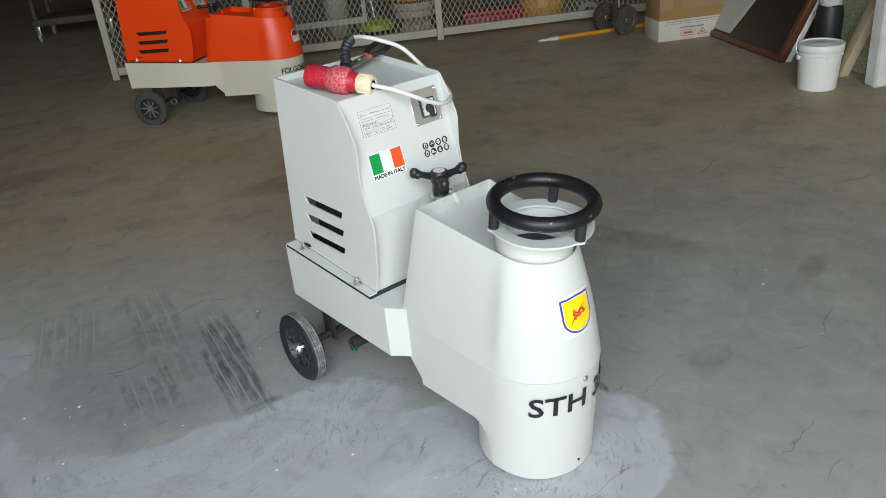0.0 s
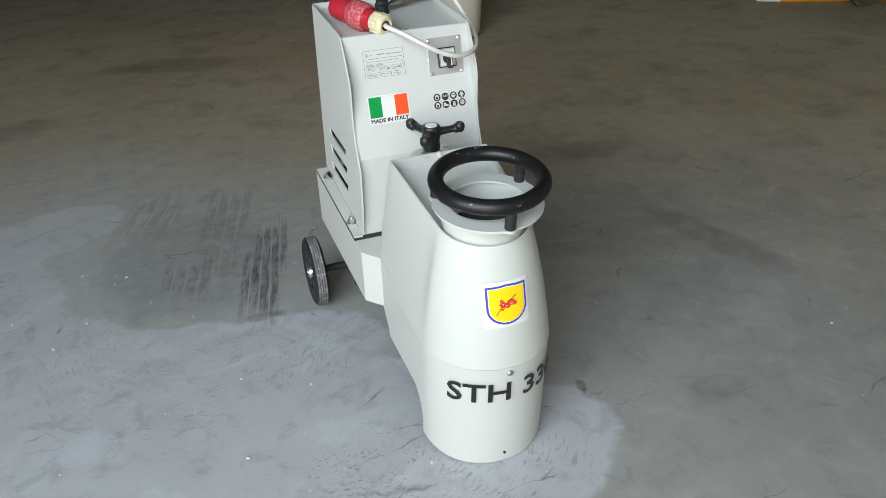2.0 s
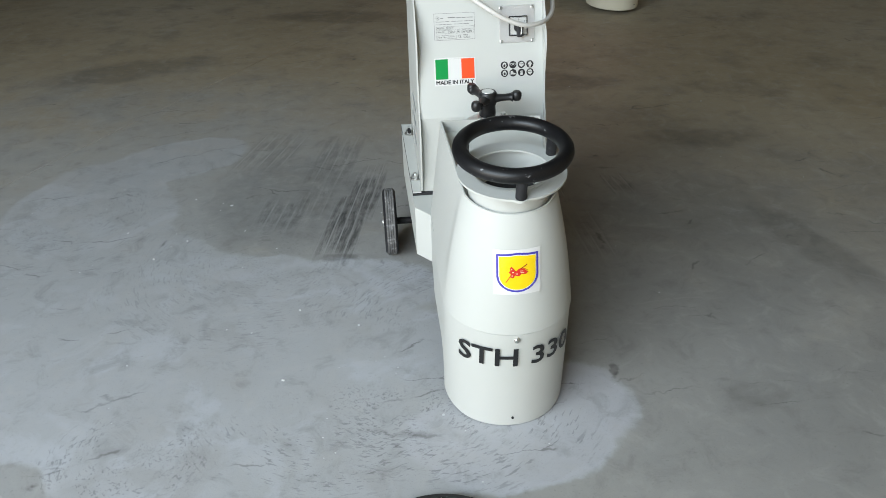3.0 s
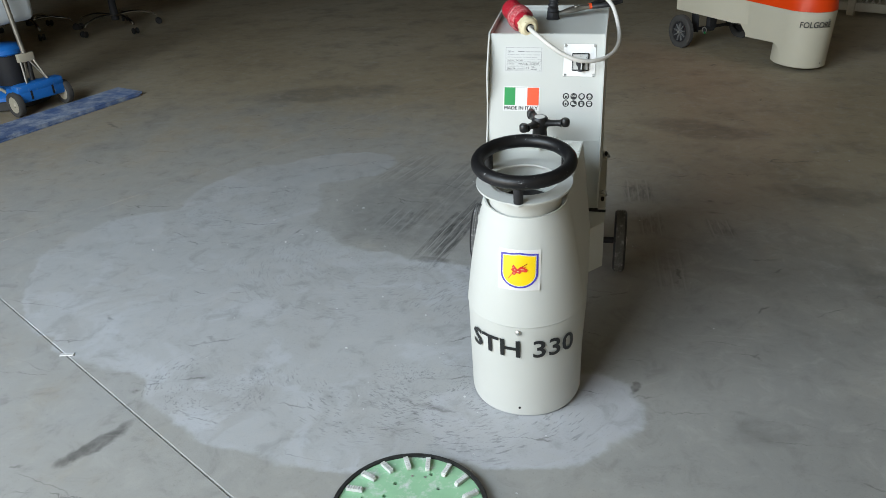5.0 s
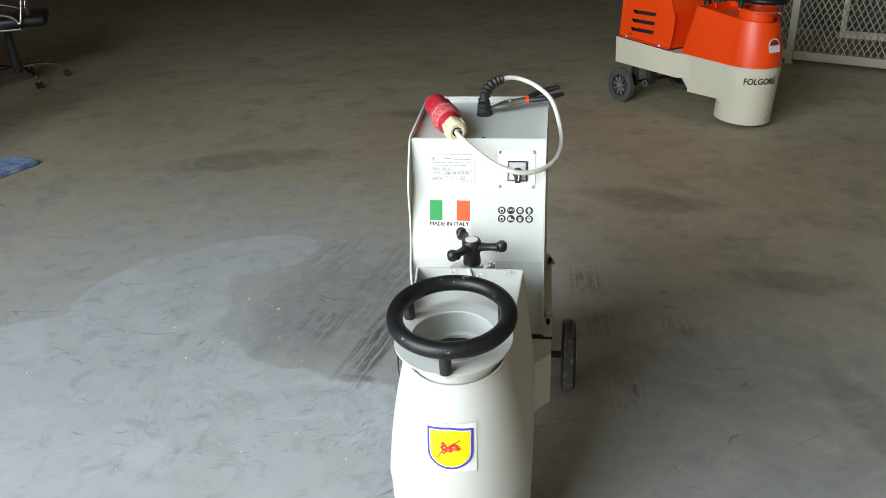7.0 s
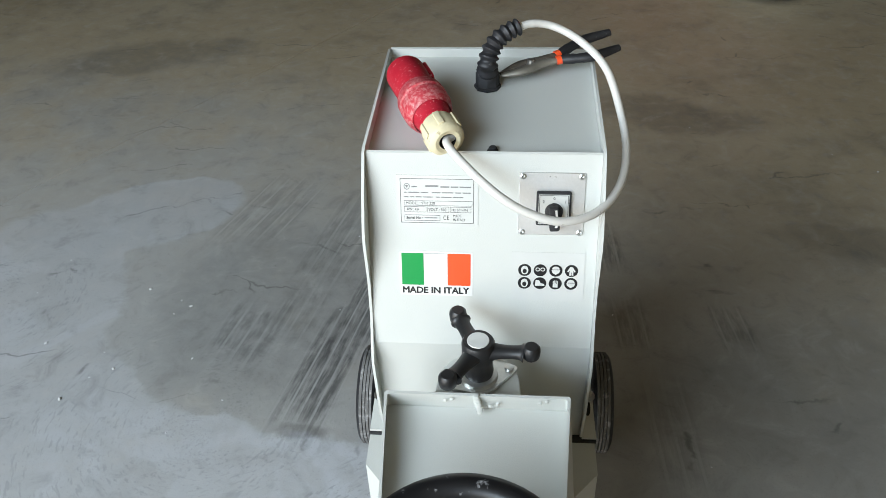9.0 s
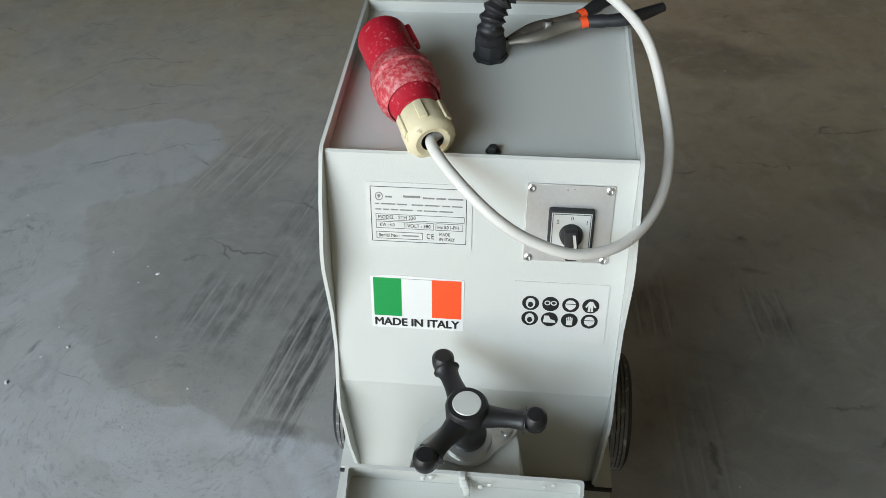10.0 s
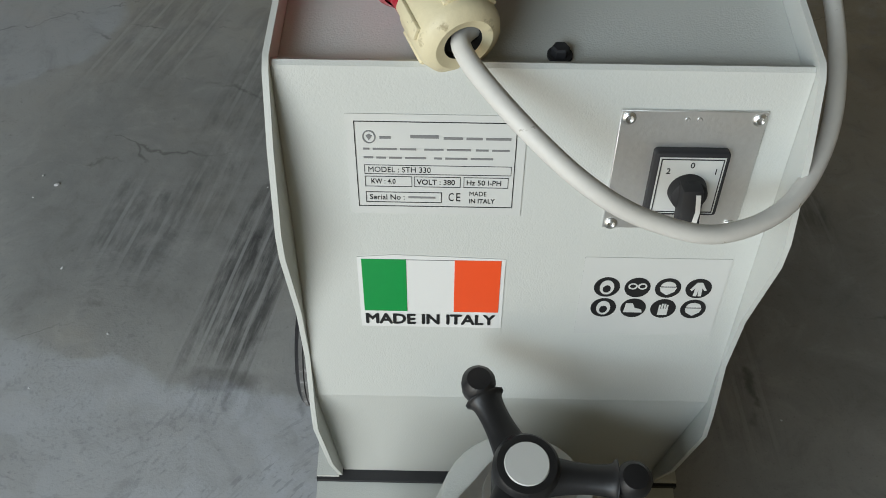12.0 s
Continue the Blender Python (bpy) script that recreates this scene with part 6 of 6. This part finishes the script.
def office_chair():
    """Faces +x, on the floor at its own origin."""
    t = thing("office_chair", "black office chair with chromed star base and curved armrests", "office chair", group="office chairs")
    for k in range(5):
        a = radians(9 + 72 * k)
        d = Vector((math.cos(a), math.sin(a), 0))
        leg = part("base_leg", sweep(B(), glide([Vector((0, 0, 0.125)) + d * 0.03, Vector((0, 0, 0.135)) + d * 0.17, Vector((0, 0, 0.105)) + d * 0.31, Vector((0, 0, 0.075)) + d * 0.345], 6), lambda s: 0.019 - 0.007 * s, 10, 0.7), M_CHROME, t, "chromed star leg")
        n = d.cross(Vector((0, 0, 1)))
        c = d * 0.36 + Vector((0, 0, 0.027))
        bm = B()
        for s in (-1, 1):
            rod(bm, c + n * (s * 0.008), c + n * (s * 0.026), 0.027, n=20, bevel=0.005)
        rod(bm, c - n * 0.01 + Vector((0, 0, 0.0)), c + n * 0.01, 0.01, n=10)
        part("caster", bm, M_RUBBER, leg, "black twin caster")
    part("gas_lift", rod(B(), (0, 0, 0.08), (0, 0, 0.43), 0.034, 0.026, n=20, bevel=0.004), M_GASKET, t)
    bm = box(B(), -0.13, 0.12, -0.07, 0.07, 0.42, 0.455, 0.01)
    rod(bm, (0.0, -0.07, 0.435), (0.05, -0.20, 0.43), 0.008, n=10)
    part("tilt_plate", bm, M_GASKET, t)
    part("seat", soften(box(B(), -0.20, 0.32, -0.25, 0.25, 0.46, 0.545), 0.035, seg=4), M_LEATHER, t, "black padded seat")
    bk = box(B(), -0.035, 0.035, -0.24, 0.24, -0.12, 0.62, 0, Matrix.Translation((-0.25, 0, 0.50)) @ Matrix.Rotation(radians(-9), 4, "Y"))
    part("backrest", soften(bk, 0.03, seg=4), M_LEATHER, t, "black padded backrest")
    for s in (-1, 1):
        y = s * 0.275
        bar = part("arm_frame", sweep(B(), glide([Vector((-0.27, y, 0.62)), Vector((-0.10, y, 0.60)), Vector((0.08, y, 0.555)), Vector((0.13, y, 0.50)), Vector((0.16, y, 0.60)), Vector((0.19, y, 0.715))], 6), 0.0125, 10), M_CHROME, t, "chromed arm tube")
        part("armrest", sweep(B(), glide([Vector((-0.12, y, 0.70)), Vector((0.0, y, 0.735)), Vector((0.12, y, 0.738)), Vector((0.22, y, 0.715))], 6), lambda q: 0.018 + 0.014 * math.sin(math.pi * q), 12, 0.55), M_ARM_WOOD, bar, "dark brown curved armrest")
        part("seat_rail", sweep(B(), [Vector((-0.22, s * 0.24, 0.455)), Vector((0.13, s * 0.255, 0.455))], 0.009, 8), M_CHROME, bar)
    return t


chair = office_chair()
chair.matrix_world = Matrix.Translation((-4.20, 4.14, 0)) @ Matrix.Rotation(radians(30), 4, "Z")
copy_thing(chair, Matrix.Translation((-4.90, 3.92, 0)) @ Matrix.Rotation(radians(22), 4, "Z"))


# ---- far end of the hall ----
def far_trolley():
    t = thing("platform_trolley", "dark steel platform trolley on casters far back", "trolley", Matrix.Translation(hall(-3.0, 7.85)) @ HALL)
    part("platform", box(B(), -0.30, 0.55, -0.3, 0.3, 0.17, 0.24, 0.008), M_IRON, t)
    part("upper_shelf", box(B(), -0.30, 0.55, -0.3, 0.3, 0.62, 0.66, 0.008), M_IRON, t)
    for x in (-0.26, 0.51):
        for y in (-0.26, 0.26):
            part("upright", box(B(), x - 0.02, x + 0.02, y - 0.02, y + 0.02, 0.241, 0.619, 0.002), M_IRON, t)
            c = part("caster_fork", box(B(), x - 0.022, x + 0.022, y - 0.03, y + 0.03, 0.07, 0.169, 0.004), M_STEEL, t)
            part("caster_wheel", rod(B(), (x - 0.016, y, 0.05), (x + 0.016, y, 0.05), 0.05, n=24, bevel=0.006), M_FENCE, c)


far_trolley()
t = thing("spare_tyre", "black rubber tyre with steel rim standing upright far back", "tyre", Matrix.Translation((-1.97, 9.42, 0.21)) @ Matrix.Rotation(radians(20), 4, "Z"))
o = Matrix.Rotation(radians(90), 4, "X")
part("tyre", lathe(B(), [(0.13, -0.06), (0.18, -0.075), (0.205, -0.06), (0.21, -0.03), (0.21, 0.03), (0.205, 0.06), (0.18, 0.075), (0.13, 0.06)], o, 48, close=True), M_RUBBER, t)
part("rim", lathe(B(), [(0.0, 0.03), (0.05, 0.03), (0.06, 0.01), (0.11, 0.0), (0.132, 0.055), (0.132, -0.055), (0.11, -0.02), (0, -0.02)], o, 36), M_STEEL, t)


# ---- chips and crumbs on the floor ----
bm = B()
random.seed(5)
box(bm, -0.022, 0.022, -0.007, 0.007, 0.0, 0.004, 0.001, Matrix.Translation((-1.432, -0.537, 0.0005)) @ Matrix.Rotation(radians(12), 4, "Z"), 1)
for k in range(70):
    cx, cy, r = random.choice(((-0.75, -0.1, 0.6), (-0.7, -0.1, 0.5), (-0.2, -0.6, 0.4), (-1.2, 0.4, 0.5), (0.5, -0.3, 0.8), (0.8, 0.8, 0.9), (-0.5, 0.6, 0.4)))
    a, q = random.uniform(0, 6.28), r * math.sqrt(random.random())
    s = random.choice((0.0015, 0.002, 0.0025, 0.004))
    bmesh.ops.create_icosphere(bm, subdivisions=1, radius=s, matrix=Matrix.Translation((cx + q * math.cos(a), cy + q * math.sin(a), s * 0.4)) @ Matrix.Rotation(random.uniform(0, 3), 4, "Z") @ Matrix.Diagonal((random.uniform(1, 1.8), 1, 0.6, 1)))
tagged(part("floor_crumbs", bm, M_DEBRIS, smooth=0), "pale concrete crumbs scattered on the floor", "crumbs", kind="stuff")
